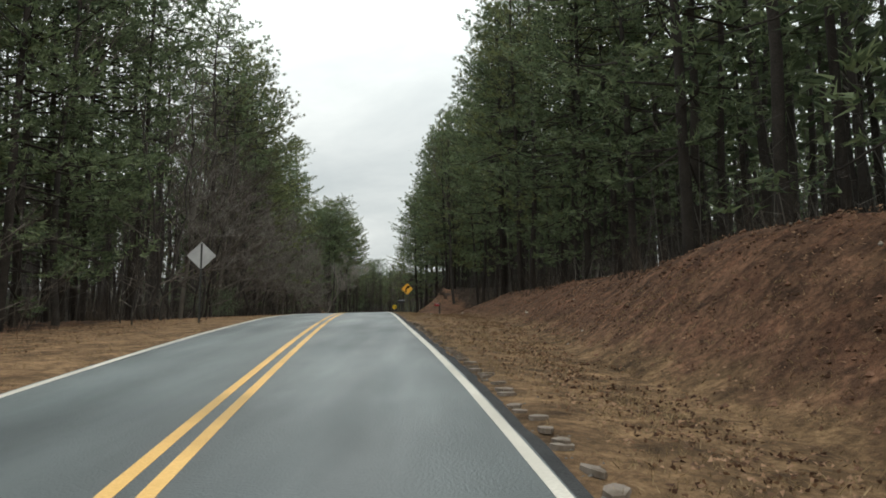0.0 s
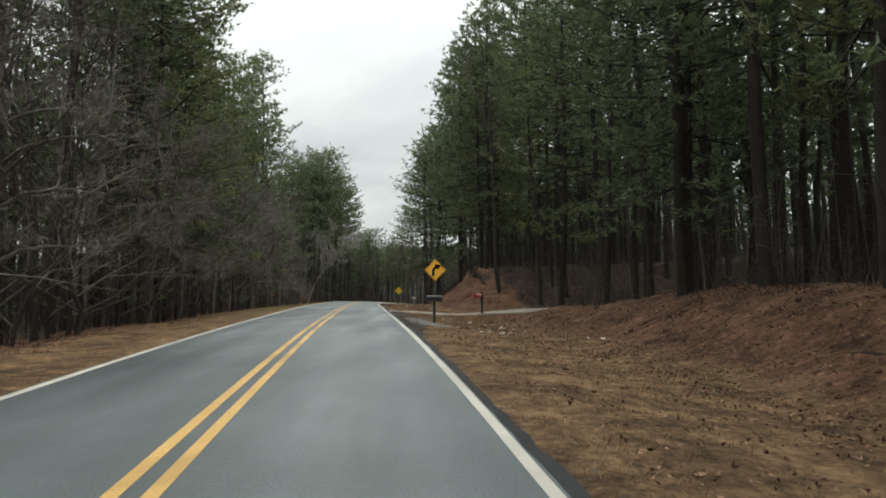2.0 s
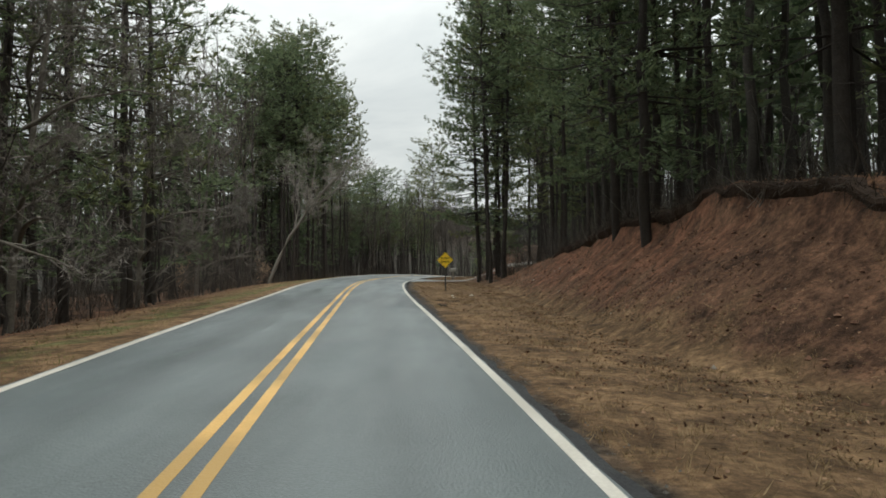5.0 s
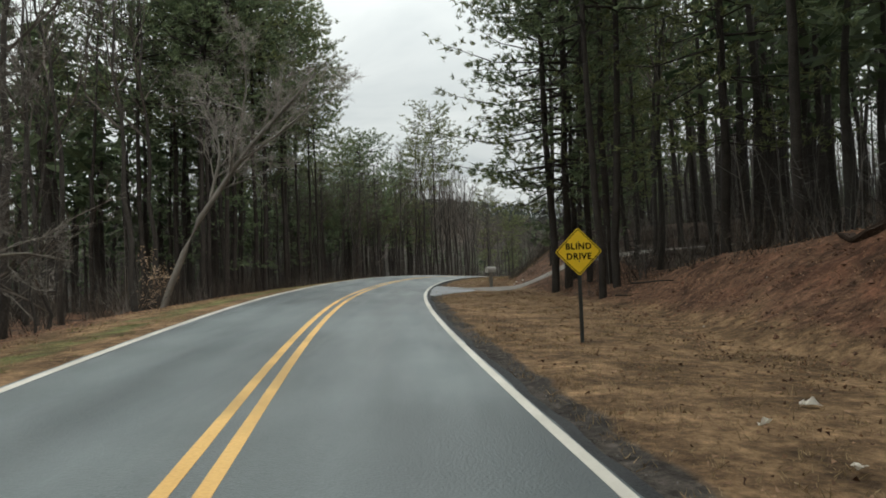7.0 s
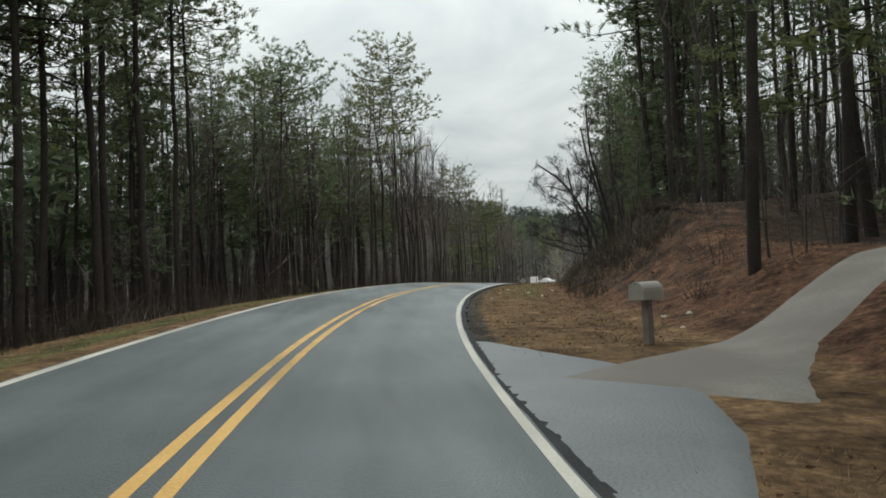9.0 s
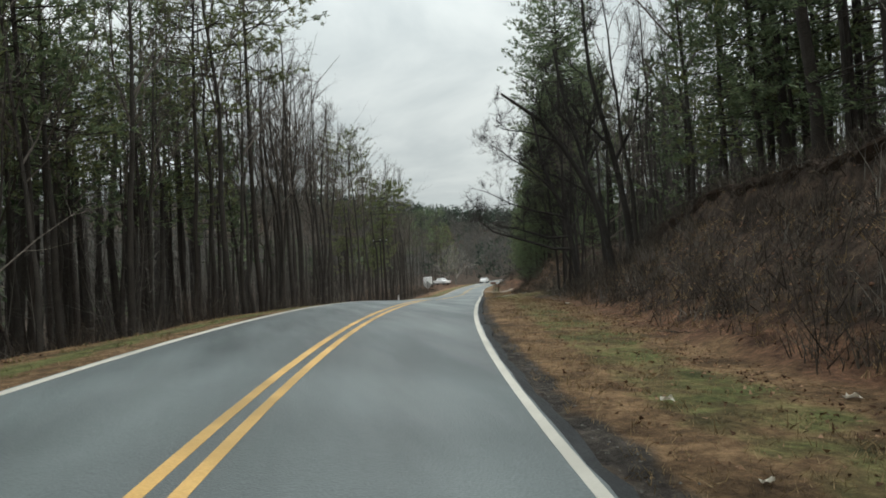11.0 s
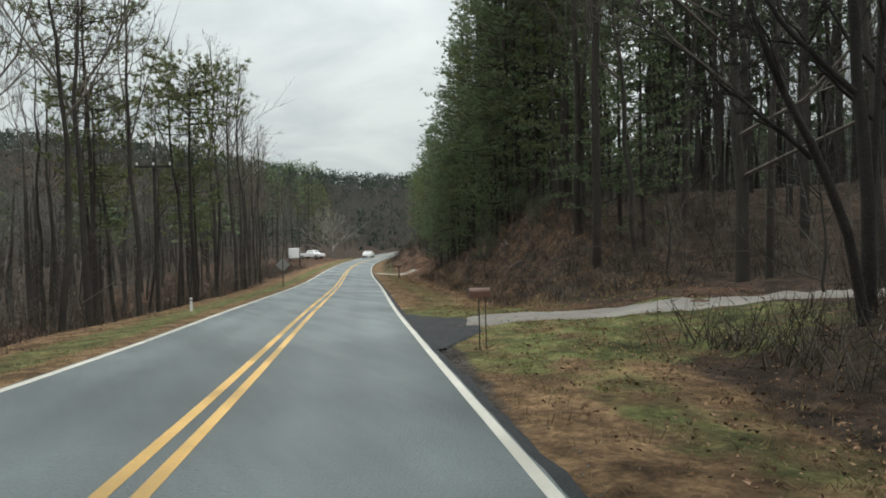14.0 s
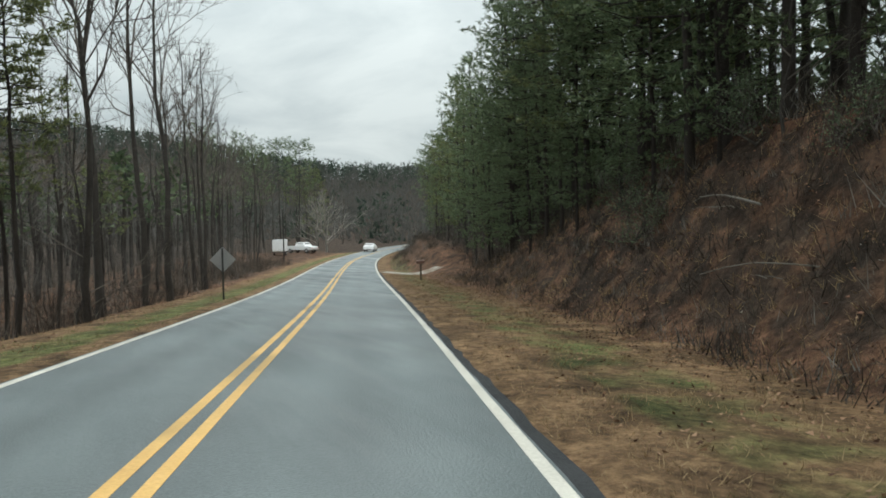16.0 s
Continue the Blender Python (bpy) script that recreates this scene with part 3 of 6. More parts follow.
# ---- ground ----
def weights(s, d):
    """Leaf litter, red clay, dark leaf mould that also holds the trees' shade, fresh green and dark gravel at a place,
    0 to 1.
    """
    litter = clay = humus_shade = green = gravel = 0.0
    if d > 0:
        foot, top = mixed(s, S_F, FOOT_D), mixed(s, S_F, TOP_D)
        litter = float(smooth((d - foot + (0.8 if s < 140 else 1.8)) / 2.2)) * 0.75
        u = (d - foot) / (top - foot)
        if 0.0 < u < 1.25:
            face = min(1, u * 3) * (1 if u < 1 else 1 - (u - 1) * 4)
            amount = mixed(s, [-60, 20, 45, 66, 74, 84, 100, 110, 140, 150, 175, 182, 206, 214, 235, 245, 420], [0.36, 0.38, 0.26, 0.2, 0.24, 0.5, 0.56, 0.3, 0.25, 0.25, 0.25, 0.1, 0.1, 0.36, 0.42, 0.25, 0.2])
            clay = face * float(amount)
            if 213 < s < 229:
                clay = max(clay, 0.66 * face * float(smooth((u - 0.55) / 0.25)) * float(smooth((s - 213) / 4)) * float(smooth((229 - s) / 5)))
        humus_shade = float(mixed(s, [130, 142, 150, 195, 202, 206, 214, 250, 262, 300], [0.3, 0.45, 0.72, 0.72, 0.5, 0.66, 0.6, 0.5, 0.4, 0.5])) * float(smooth((d - foot + 0.6) / 1.6))
        # past the bank's top the floor is darkened to stand for canopy shade
        humus_shade = max(humus_shade, 0.75 * float(smooth((d - top) / 2.0)))
        humus_shade = max(humus_shade, 0.7 * float(smooth((d - 5.6) / 1.2)) * float(mixed(s, [178, 182, 194, 197], [0, 1, 1, 0])))
        if 193 < s < 214:
            green = 0.6 * float(smooth((s - 192) / 3)) * float(smooth((212.5 - s) / 4)) * float(smooth(((13 if s < 203 else 8.4) - d) / (4 if s < 203 else 2)))
        if s > 140:
            green = max(green, 0.5 * float(smooth((s - 140) / 10)) * float(smooth((d - 3.9) / 0.6)) * float(smooth((7.2 - d) / 1.5)))
        gravel = float(smooth((EDGE + mixed(s, [-60, 14, 16, 20, 40, 46, 60, 70, 85, 95, 150, 172, 190, 196, 204, 207, 420], [0.15, 0.15, 0.6, 0.15, 0.2, 0.9, 1.3, 0.35, 0.35, 0.6, 0.6, 0.35, 0.15, 0.55, 0.8, 0.12, 0.1]) - d) / 0.5)) * 0.72
    else:
        a = -d
        litter = float(smooth((a - 5.4 - (3.2 if s < 30 else 0)) / 2.2)) * 0.74
        humus_shade = 0.45 * float(smooth((a - 7.0) / 3.0))
        gravel = float(smooth((EDGE + 0.15 - a) / 0.3)) * 0.5
        if s > 262:
            humus_shade = 0.5 * float(smooth((a - 5.0) / 3.0))
        if s > 40:
            green = float(mixed(s, [40, 70, 110, 150], [0.3, 0.5, 0.56, 0.66])) * float(smooth((a - 3.5) / 0.6)) * float(smooth((6.4 - a) / 1.5))
    if abs(d) > 24 or s > 330:
        litter, clay, green, humus_shade = 0.2, 0.0, 0.0, 0.85
    return litter, clay, humus_shade, green, gravel


def build_ground():
    ss = np.concatenate([[-78, -60, -45, -32, -24, -18], np.arange(-14, 262, 1.0), np.arange(263, 345, 3.0), [355, 370, 390, 420, 460, 510, 570, 640, 720, 850, 1000, 1150]])
    right = [0, 1.7, 3.0, 3.36, 3.5, 3.75, 4.1, 4.6, 5.1, 5.6, 6.2, 6.8, 7.4, 7.9, 8.4, 8.9, 9.4, 9.9, 10.4, 10.9, 11.5, 12.2, 13, 14, 15.5, 17, 19, 22, 26, 31, 38, 46, 54, 60, 75, 95, 120, 150, 190, 240, 320, 500, 900, 2000, 4500]
    left = [1.7, 3.0, 3.36, 3.5, 3.75, 4.2, 4.7, 5.3, 6, 6.7, 7.5, 8.3, 9.2, 10.2, 11.5, 13, 15, 17.5, 20, 24, 29, 36, 45, 54, 60, 75, 95, 120, 150, 190, 240, 320, 500, 900, 2000, 4500]
    ds = [-x for x in left[::-1]] + right
    verts, att = [], []
    for s in ss:
        for d in ds:
            verts.append(spot(s, d))
            att.append(weights(s, d))
    n = len(ds)
    i = np.arange(len(ss) - 1)[:, None] * n + np.arange(n - 1)[None]
    faces = np.stack([i, i + 1, i + n + 1, i + n], -1).reshape(-1, 4)
    me = mesh_np("ground", np.array(verts), faces, M_GROUND, True)
    att = np.array(att, np.float32)
    for c, name in enumerate(("litter", "clay", "humus_shade", "green", "gravel")):
        a = me.attributes.new(name, "FLOAT", "POINT")
        a.data.foreach_set("value", np.ascontiguousarray(att[:, c]))
    tagged(new("ground", me), "brown winter grass verge and leaf-covered forest floor with red clay banks", "ground", kind="structure")


build_ground()


def ribbon(name, s0, s1, d0, d1, up, thick, mat, label, category, step=1.0, ragged=0.0, cols=1):
    """A strip that follows the road, with its sides."""
    ss = np.arange(s0, s1 + 0.01, step)
    rng = random.Random(5)
    v = []
    for s in ss:
        a = d0 - (rng.random() * ragged if ragged else 0)
        b = d1 + (rng.random() * ragged if ragged else 0)
        v.append(on_road(s, a, up - thick))
        for c in range(cols + 1):
            v.append(on_road(s, a + (b - a) * c / cols, up))
        v.append(on_road(s, b, up - thick))
    n = cols + 3
    i = np.arange(len(ss) - 1)[:, None] * n + np.arange(n - 1)[None]
    f = np.stack([i, i + 1, i + n + 1, i + n], -1).reshape(-1, 4)
    return tagged(new(name, mesh_np(name, np.array(v), f, mat)), label, category, kind="structure")


ribbon("road", -75, 400, -3.1, 3.03, 0.0, 0.09, M_ASPHALT, "grey worn asphalt two-lane road surface", "road", 0.5, 0.03, 24)
ribbon("asphalt_edge", -75, 262, 3.0, 3.15, -0.014, 0.08, M_PATCH, "dark crumbling asphalt edge outside the white line", "road", 0.5, 0.09, 2)
road = bpy.data.objects["road"]
across = road.data.attributes.new("across", "FLOAT", "POINT")
across.data.foreach_set("value", np.abs(np.tile(np.concatenate([[-3.1], np.linspace(-3.1, 3.03, 25), [3.03]]), len(road.data.vertices) // 27)).astype(np.float32))
ribbon("road_marking", -75, 400, -0.205, -0.08, 0.004, 0.004, M_YELLOW, "solid yellow centre line paint, slightly worn", "road marking", 1, 0.004)
ribbon("road_marking", -75, 400, 0.08, 0.205, 0.004, 0.004, M_YELLOW, "solid yellow centre line paint, slightly worn", "road marking", 1, 0.004)
ribbon("road_marking", -75, 400, 2.90, 3.015, 0.004, 0.004, M_WHITE, "solid white edge line paint on asphalt", "road marking", 1, 0.004)
ribbon("road_marking", -75, 400, -3.065, -2.935, 0.004, 0.004, M_WHITE, "solid white edge line paint on asphalt", "road marking", 1, 0.004)


def drive(name, rows, mat, label, up=0.03, ragged=0.05):
    """A drive laid on the ground; rows of s and d of its middle and its half width."""
    rows = np.array(rows, float)
    t = np.linspace(0, len(rows) - 1, (len(rows) - 1) * 10 + 1)
    q = np.stack([np.interp(t, np.arange(len(rows)), rows[:, c]) for c in range(3)], 1)
    g = np.gradient(q[:, :2], axis=0)
    g /= np.linalg.norm(g, axis=1, keepdims=True) + 1e-9
    side = np.stack([-g[:, 1], g[:, 0]], 1)
    v, cols = [], 8
    rng = random.Random(len(q))
    for i in range(len(q)):
        wide = q[i, 2] * (1 + rng.uniform(-ragged, ragged))
        for c in range(cols + 1):
            u = 2 * c / cols - 1
            s, d = q[i, 0] + side[i, 0] * u * wide, q[i, 1] + side[i, 1] * u * wide
            lift = up if abs(u) < 1 and 0 < i < len(q) - 1 else -0.05
            p = spot(s, d, lift)
            if abs(d) < EDGE:
                p.z = on_road(s, d, -0.012)[2]
            v.append(p)
    n = cols + 1
    i = np.arange(len(q) - 1)[:, None] * n + np.arange(n - 1)[None]
    f = np.stack([i, i + 1, i + n + 1, i + n], -1).reshape(-1, 4)
    return tagged(new(name, mesh_np(name, np.array(v), f, mat, True)), label, "driveway", kind="structure")


drive("driveway", DRIVES["gravel"], M_GRAVEL, "pale gravel side drive leading into the woods", 0.035, 0.09)
drive("driveway", DRIVES["climbing"], M_CONCRETE, "pale concrete drive climbing beside the woods", 0.06, 0.015)
drive("driveway_apron", [(121.2, 3.25, 0.1), (123.2, 3.6, 0.45), (125.2, 4.1, 0.95), (127.2, 4.35, 1.25), (129.2, 4.2, 1.1), (131, 3.65, 0.5), (132.6, 3.25, 0.1)], M_GREY_APRON, "worn grey asphalt apron of a side drive", 0.045, 0.008)
drive("driveway_apron", [(197.0, 3.2, 0.06), (198.4, 3.5, 0.4), (199.8, 3.85, 0.8), (201, 3.95, 0.9), (203.2, 3.95, 0.9), (204.8, 3.6, 0.5), (206.2, 3.25, 0.12)], M_PATCH, "dark asphalt apron at the mouth of a concrete drive", 0.03, 0.03)
drive("driveway", DRIVES["concrete"], M_CONCRETE, "pale concrete drive crossing green grass", 0.04, 0.01)
drive("gravel_patch", [(52.5, 3.7, 0.08), (50.5, 3.85, 0.2), (48, 4.0, 0.28), (46, 4.2, 0.26), (44.6, 4.35, 0.06)], M_GRAVEL_GREY, "patch of grey loose gravel beside the asphalt", 0.012, 0.35)
drive("driveway", DRIVES["far"], M_GRAVEL, "pale gravel side drive beside a low bank", 0.06)

# ---- trees ----
def pine_mesh(seed, height, crown_from, reach, radius, whorl=1.1, per=2, k=7, fat=1.0, rounded=False, droop=0.1, sparse=0.0):
    """Trunk and crown of a loblolly pine: whorls of limbs, each with side branchlets that end in tufts of needles."""
    rng = np.random.default_rng(seed)
    wood, leaf = Soup(), Soup()
    hs = np.linspace(-0.4, height, 12)
    bend = np.cumsum(rng.normal(0, 0.07, (12, 2)), axis=0)
    pts = np.column_stack([bend, hs])
    wood.tube(pts, radius * (1 - 0.88 * np.linspace(0, 1, 12) ** 1.2) + 0.012, 8)
    centres, outs = [], []

    def on_trunk(z):
        return np.array([np.interp(z, hs, pts[:, 0]), np.interp(z, hs, pts[:, 1]), z])

    h = crown_from * height
    while h < height - 0.3:
        u = max(0.0, (h / height - crown_from) / (1 - crown_from))
        length = reach * min((1 - u) ** 0.6, 0.9 * math.sqrt(max(0.02, 1 - u ** 2.2))) * (0.6 + 0.4 * min(1, u * 4 + 0.3))
        if rounded:
            length = reach * math.sqrt(max(0.1, 1 - (1.3 * u - 0.35) ** 2))
        turn, n = rng.uniform(0, 6.28), int(rng.integers(3, 7))
        for j in range(n):
            a, ln = turn + j * 6.283 / n + rng.normal(0, 0.35), length * rng.uniform(0.5, 1.15) + 0.3
            rise = (0.45 * u if rounded else 0.65 * u - droop) + rng.normal(0, 0.1)
            b = on_trunk(h + rng.normal(0, 0.15))
            out = np.array([np.cos(a), np.sin(a), rise])
            mid, tip = b + out * ln * 0.55 + [0, 0, -0.06 * ln], b + out * ln + [0, 0, 0.05 * ln]
            if k > 5:
                wood.tube([b, mid, tip], [0.014 + 0.010 * ln, 0.010 + 0.004 * ln, 0.006], 3)
            else:
                wood.tube([b, tip], [0.014 + 0.009 * ln, 0.006], 3)
            if rng.random() < sparse:
                continue
            side = np.array([-np.sin(a), np.cos(a), 0.0])
            for t in np.linspace(0.28 + 0.1 * rng.random(), 1.0, int(3 + 1.7 * ln)):
                c = b + (mid - b) * t / 0.55 if t < 0.55 else mid + (tip - mid) * (t - 0.55) / 0.45
                way = out * rng.uniform(0.5, 1.0) + side * rng.choice((-1, 1)) * rng.uniform(0.3, 1.1) + [0, 0, rng.uniform(-0.1, 0.3)]
                way /= np.linalg.norm(way)
                reachout = (0.32 * ln * (1.2 - t) + 0.3) * rng.uniform(0.6, 1.2)
                for q in range(per):
                    centres.append(c + way * reachout * (1 - 0.45 * q + rng.uniform(-0.15, 0.1)) + rng.normal(0, 0.13 * fat, 3))
                    outs.append(way)
        h += whorl * rng.uniform(0.6, 1.4) * (1.0 - 0.5 * u)
    for _ in range(int(12 * crown_from)):
        a, hh = rng.uniform(0, 6.28), rng.uniform(0.2, 1) * crown_from * height
        b = on_trunk(hh)
        wood.tube([b, b + np.array([np.cos(a), np.sin(a), rng.uniform(-0.3, 0.2)]) * rng.uniform(0.5, 2.4)], [0.022, 0.005], 3)
    base, away = np.repeat(np.array(centres), k, 0), np.repeat(np.array(outs), k, 0)
    m = len(base)
    dirs = rng.normal(size=(m, 3)) * [0.75, 0.75, 0.5] + away * 0.75 + [0, 0, 0.28]
    dirs /= np.linalg.norm(dirs, axis=1, keepdims=True)
    base = base + rng.normal(0, 0.05 * fat, (m, 3)) - dirs * 0.06
    leaf.blades(base, dirs, rng.uniform(0.24, 0.42, m) * fat, rng.uniform(0.05, 0.092, m) * fat, rng)
    return wood.arrays(), leaf.arrays()


def bare_mesh(seed, height, radius, spread=0.5, first=0.3, limbs=9, twig=1.0, lean=(0, 0), fork=3, rise=0.55, stout=0.6, aims=(), sway=0.13, crook=1.0):
    """Trunk and bare crown of a leafless tree."""
    rng = np.random.default_rng(seed)
    wood, thin = Soup(), Soup()
    n = 10
    hs = np.linspace(-0.4, height * 0.92, n)
    bend = np.cumsum(rng.normal(0, sway, (n, 2)), axis=0) + np.outer(np.linspace(0, 1, n) ** 1.1, lean)
    pts = np.column_stack([bend, hs])
    wood.tube(pts, radius * (1 - 0.92 * np.linspace(0, 1, n) ** 0.9) + 0.012, 8)

    def grow(b, d, ln, r, level):
        d = d / np.linalg.norm(d)
        m1 = b + d * ln * 0.4 + rng.normal(0, 0.05 * crook * ln, 3)
        d2 = d + rng.normal(0, 0.14 * crook, 3) + [0, 0, 0.12]
        m2 = m1 + d2 / np.linalg.norm(d2) * ln * 0.35
        d3 = d2 + rng.normal(0, 0.18 * crook, 3) + [0, 0, 0.12]
        tip = m2 + d3 / np.linalg.norm(d3) * ln * 0.32
        if level == 0:
            thin.tube([b, m1, m2, tip], [r, r * 0.72, r * 0.45, r * 0.16], 5)
        elif level == 1:
            thin.tube([b, m1, m2, tip], [r, r * 0.7, r * 0.45, r * 0.18], 3)
        else:
            thin.tube([b, tip], [r, r * 0.25], 3)
        if level >= 2:
            k = int(5 * twig)
            t = rng.random(k)[:, None]
            p = b * (1 - t) + tip * t
            dirs = d3 / np.linalg.norm(d3) + rng.normal(0, 0.55, (k, 3)) + [0, 0, 0.15]
            thin.blades(p, dirs, rng.uniform(0.35, 1.0, k) * 0.55 * ln, 0.016 + 0.004 * ln, rng)
            return
        for _ in range(fork + (1 if level == 0 else 0)):
            t = rng.uniform(0.3, 1.0)
            p = (b * (1 - t / 0.5) + m1 * t / 0.5) if t < 0.5 else (m1 * (2 - 2 * t) + m2 * (2 * t - 1))
            nd = d + rng.normal(0, 0.55, 3) + [0, 0, 0.25]
            grow(p, nd, ln * rng.uniform(0.42, 0.68), r * 0.5, level + 1)

    for u, dirn, ln, r in aims:
        b = np.array([np.interp(u, np.linspace(0, 1, n), pts[:, c]) for c in range(3)])
        grow(b, np.array(dirn, float), ln, r, 0)
    for i in range(limbs):
        u = first + (0.97 - first) * (i + rng.random()) / limbs
        b = np.array([np.interp(u, np.linspace(0, 1, n), pts[:, c]) for c in range(3)])
        a = rng.uniform(0, 2 * np.pi)
        up = rise + 0.9 * u
        ln = height * spread * (1.15 - u) * rng.uniform(0.6, 1.1) + 0.8
        grow(b, np.array([np.cos(a) + lean[0] * 0.08, np.sin(a) + lean[1] * 0.08, up]), ln, radius * (1.0 - 0.8 * u) * stout + 0.01, 0)
    return wood.arrays(), thin.arrays()


def spread_mesh(seed, trunk, radius, limbs, crook=0.1, twig=1.0, every=0.75):
    """A crooked leafless tree: trunk and main limbs along given lines, side branches and twigs grown from them."""
    rng = np.random.default_rng(seed)
    wood, thin, boughs = Soup(), Soup(), []

    def line(pts, n):
        pts = np.asarray(pts, float)
        at = np.linspace(0, len(pts) - 1, n)
        p = np.stack([np.interp(at, np.arange(len(pts)), pts[:, c]) for c in range(3)], 1)
        p[1:] += np.cumsum(rng.normal(0, crook * 0.5, (n - 1, 3)), axis=0) * np.linspace(0.3, 1, n - 1)[:, None]
        return p

    def branch(b, d, ln, r, level):
        d = d / np.linalg.norm(d)
        p = [b]
        for q in range(4):
            p.append(p[-1] + d * ln / 4)
            d = d + rng.normal(0, 0.28, 3) + [0, 0, 0.07]
            d /= np.linalg.norm(d)
        p = np.array(p)
        if level < 2:
            thin.tube(p, r * np.array([1, 0.8, 0.6, 0.42, 0.15]), 4 if level == 0 else 3)
        else:
            thin.tube(p[[0, 2, 4]], r * np.array([1, 0.6, 0.15]), 3)
        for _ in range((5, 4)[level] if level < 2 else 0):
            t = rng.uniform(0.25, 1.0) * 4
            q = p[int(min(t, 3))] + (p[int(min(t, 3)) + 1] - p[int(min(t, 3))]) * (t - int(min(t, 3)))
            branch(q, d + rng.normal(0, 0.6, 3) + [0, 0, 0.15], ln * rng.uniform(0.35, 0.65), r * 0.5, level + 1)
        if level >= 1:
            k = int(5 * twig)
            t = rng.random(k)[:, None]
            thin.blades(p[0] * (1 - t) + p[-1] * t, d + rng.normal(0, 0.6, (k, 3)), rng.uniform(0.25, 0.7, k) * max(ln, 0.6), 0.014, rng)

    stem = line(trunk, 10)
    wood.tube(stem, radius * np.linspace(1, 0.3, 10) ** 0.8, 9)
    for k, (pts, r) in enumerate(list(limbs) + [(stem[4:], radius * 0.5)]):
        p = stem[4:] if k == len(limbs) else line(pts, 12)
        n = len(p)
        if k < len(limbs):
            limb = Soup()
            limb.tube(p, r * (1 - 0.85 * np.linspace(0, 1, n) ** 1.3), 6)
            boughs.append(limb.arrays())
        total = float(np.linalg.norm(np.diff(p, axis=0), axis=1).sum())
        for _ in range(int(total / every) + 2):
            t = rng.uniform(0.12, 1.0) * (n - 1.01)
            a, f = int(t), t - int(t)
            ahead = p[a + 1] - p[a]
            ahead /= np.linalg.norm(ahead) + 1e-9
            left = max(0.2, 1 - t / n)
            branch(p[a] * (1 - f) + p[a + 1] * f, ahead * 0.8 + rng.normal(0, 0.55, 3) + [0, 0, 0.2], (0.25 + 0.5 * left) * min(total, 6) * rng.uniform(0.35, 0.8), r * left * 0.45 + 0.006, 0)
    return wood.arrays(), thin.arrays(), boughs


def tree(name, meshes, bark, foliage, m, label, crown="crown", group=""):
    top = new(name)
    part_np("trunk", *meshes[0], bark, top, smooth=True)
    part_np(crown, *meshes[1], foliage, top)
    top.matrix_world = m
    return tagged(top, label, "tree", group)


PINE_LOW, PINE_TALL, PINE_FULL, PINE_DOME, BARE, OAK, YOUNG, FAR_LOW, FAR_TALL = [], [], [], [], [], [], [], [], []
for i in range(4):
    leaf = M_NEEDLE_OLIVE if i == 2 else M_NEEDLE
    PINE_LOW.append((pine_mesh(10 + i, 23 + 1.2 * i, 0.10 + 0.05 * i, 5.2, 0.18, 1.15, droop=0.12), leaf))
    PINE_TALL.append((pine_mesh(30 + i, 22 + 1.3 * i, 0.46 + 0.05 * i, 3.7, 0.14, 1.0, rounded=True), leaf))
for i in range(3):
    leaf = M_NEEDLE_OLIVE if i == 1 else M_NEEDLE
    FAR_LOW.append((pine_mesh(20 + i, 23 + 1.2 * i, 0.14 + 0.06 * i, 5.0, 0.18, 1.3, 1, 5, 1.75, droop=0.12), leaf))
    FAR_TALL.append((pine_mesh(40 + i, 22 + 1.5 * i, 0.48 + 0.05 * i, 3.8, 0.14, 1.15, 1, 5, 1.75, rounded=True), leaf))
for i in range(2):
    PINE_FULL.append((pine_mesh(60 + i, 24 + i, 0.24 - 0.12 * i, 5.6, 0.19, 1.1, k=8, droop=0.14), M_NEEDLE))
    PINE_DOME.append((pine_mesh(65 + i, 14.8 + i, 0.70 - 0.12 * i, 3.0 - 0.4 * i, 0.13, 0.5 + 0.35 * i, k=8, rounded=True), M_NEEDLE_OLIVE))
for i in range(5):
    fork = [(0.5 + 0.07 * q, (math.cos(2.1 * q + i), math.sin(2.1 * q + i), 1.9), 5.5 + 0.5 * i, 0.055) for q in range(2)]
    BARE.append((bare_mesh(50 + i, 17 + 1.6 * i, 0.125 + 0.015 * i, 0.22 + 0.05 * (i % 3), 0.45, 7, 1.3, stout=0.3, sway=0.13, aims=fork), M_TWIG))
for i in range(2):
    OAK.append((bare_mesh(70 + i, 15 + 2 * i, 0.24, 0.55, 0.22, 11, 1.2, rise=0.15, stout=0.38), M_TWIG))
for i in range(3):
    YOUNG.append((bare_mesh(80 + i, 7.5, 0.042, 0.42, 0.08, 9, 1.2, fork=2, rise=0.35, stout=0.45), M_TWIG))
PINE_FULL.append((pine_mesh(63, 25, 0.20, 7.4, 0.2, 1.2, k=8, droop=0.1), M_NEEDLE_OLIVE))
LABEL = {"low": "dark green loblolly pine with low spreading needle boughs", "tall": "tall loblolly pine with bare lower trunk and high crown",
         "bare": "slender leafless hardwood tree with fine grey twigs", "oak": "leafless oak with dark trunk and wide crooked limbs", "young": "thin leafless sapling under the taller trees",
         "full": "large dark green pine with layered boughs by the road", "dome": "roadside pine with a rounded crown on a bare trunk"}
LABEL["far_low"], LABEL["far_tall"] = LABEL["low"], LABEL["tall"]
FIRST = {}


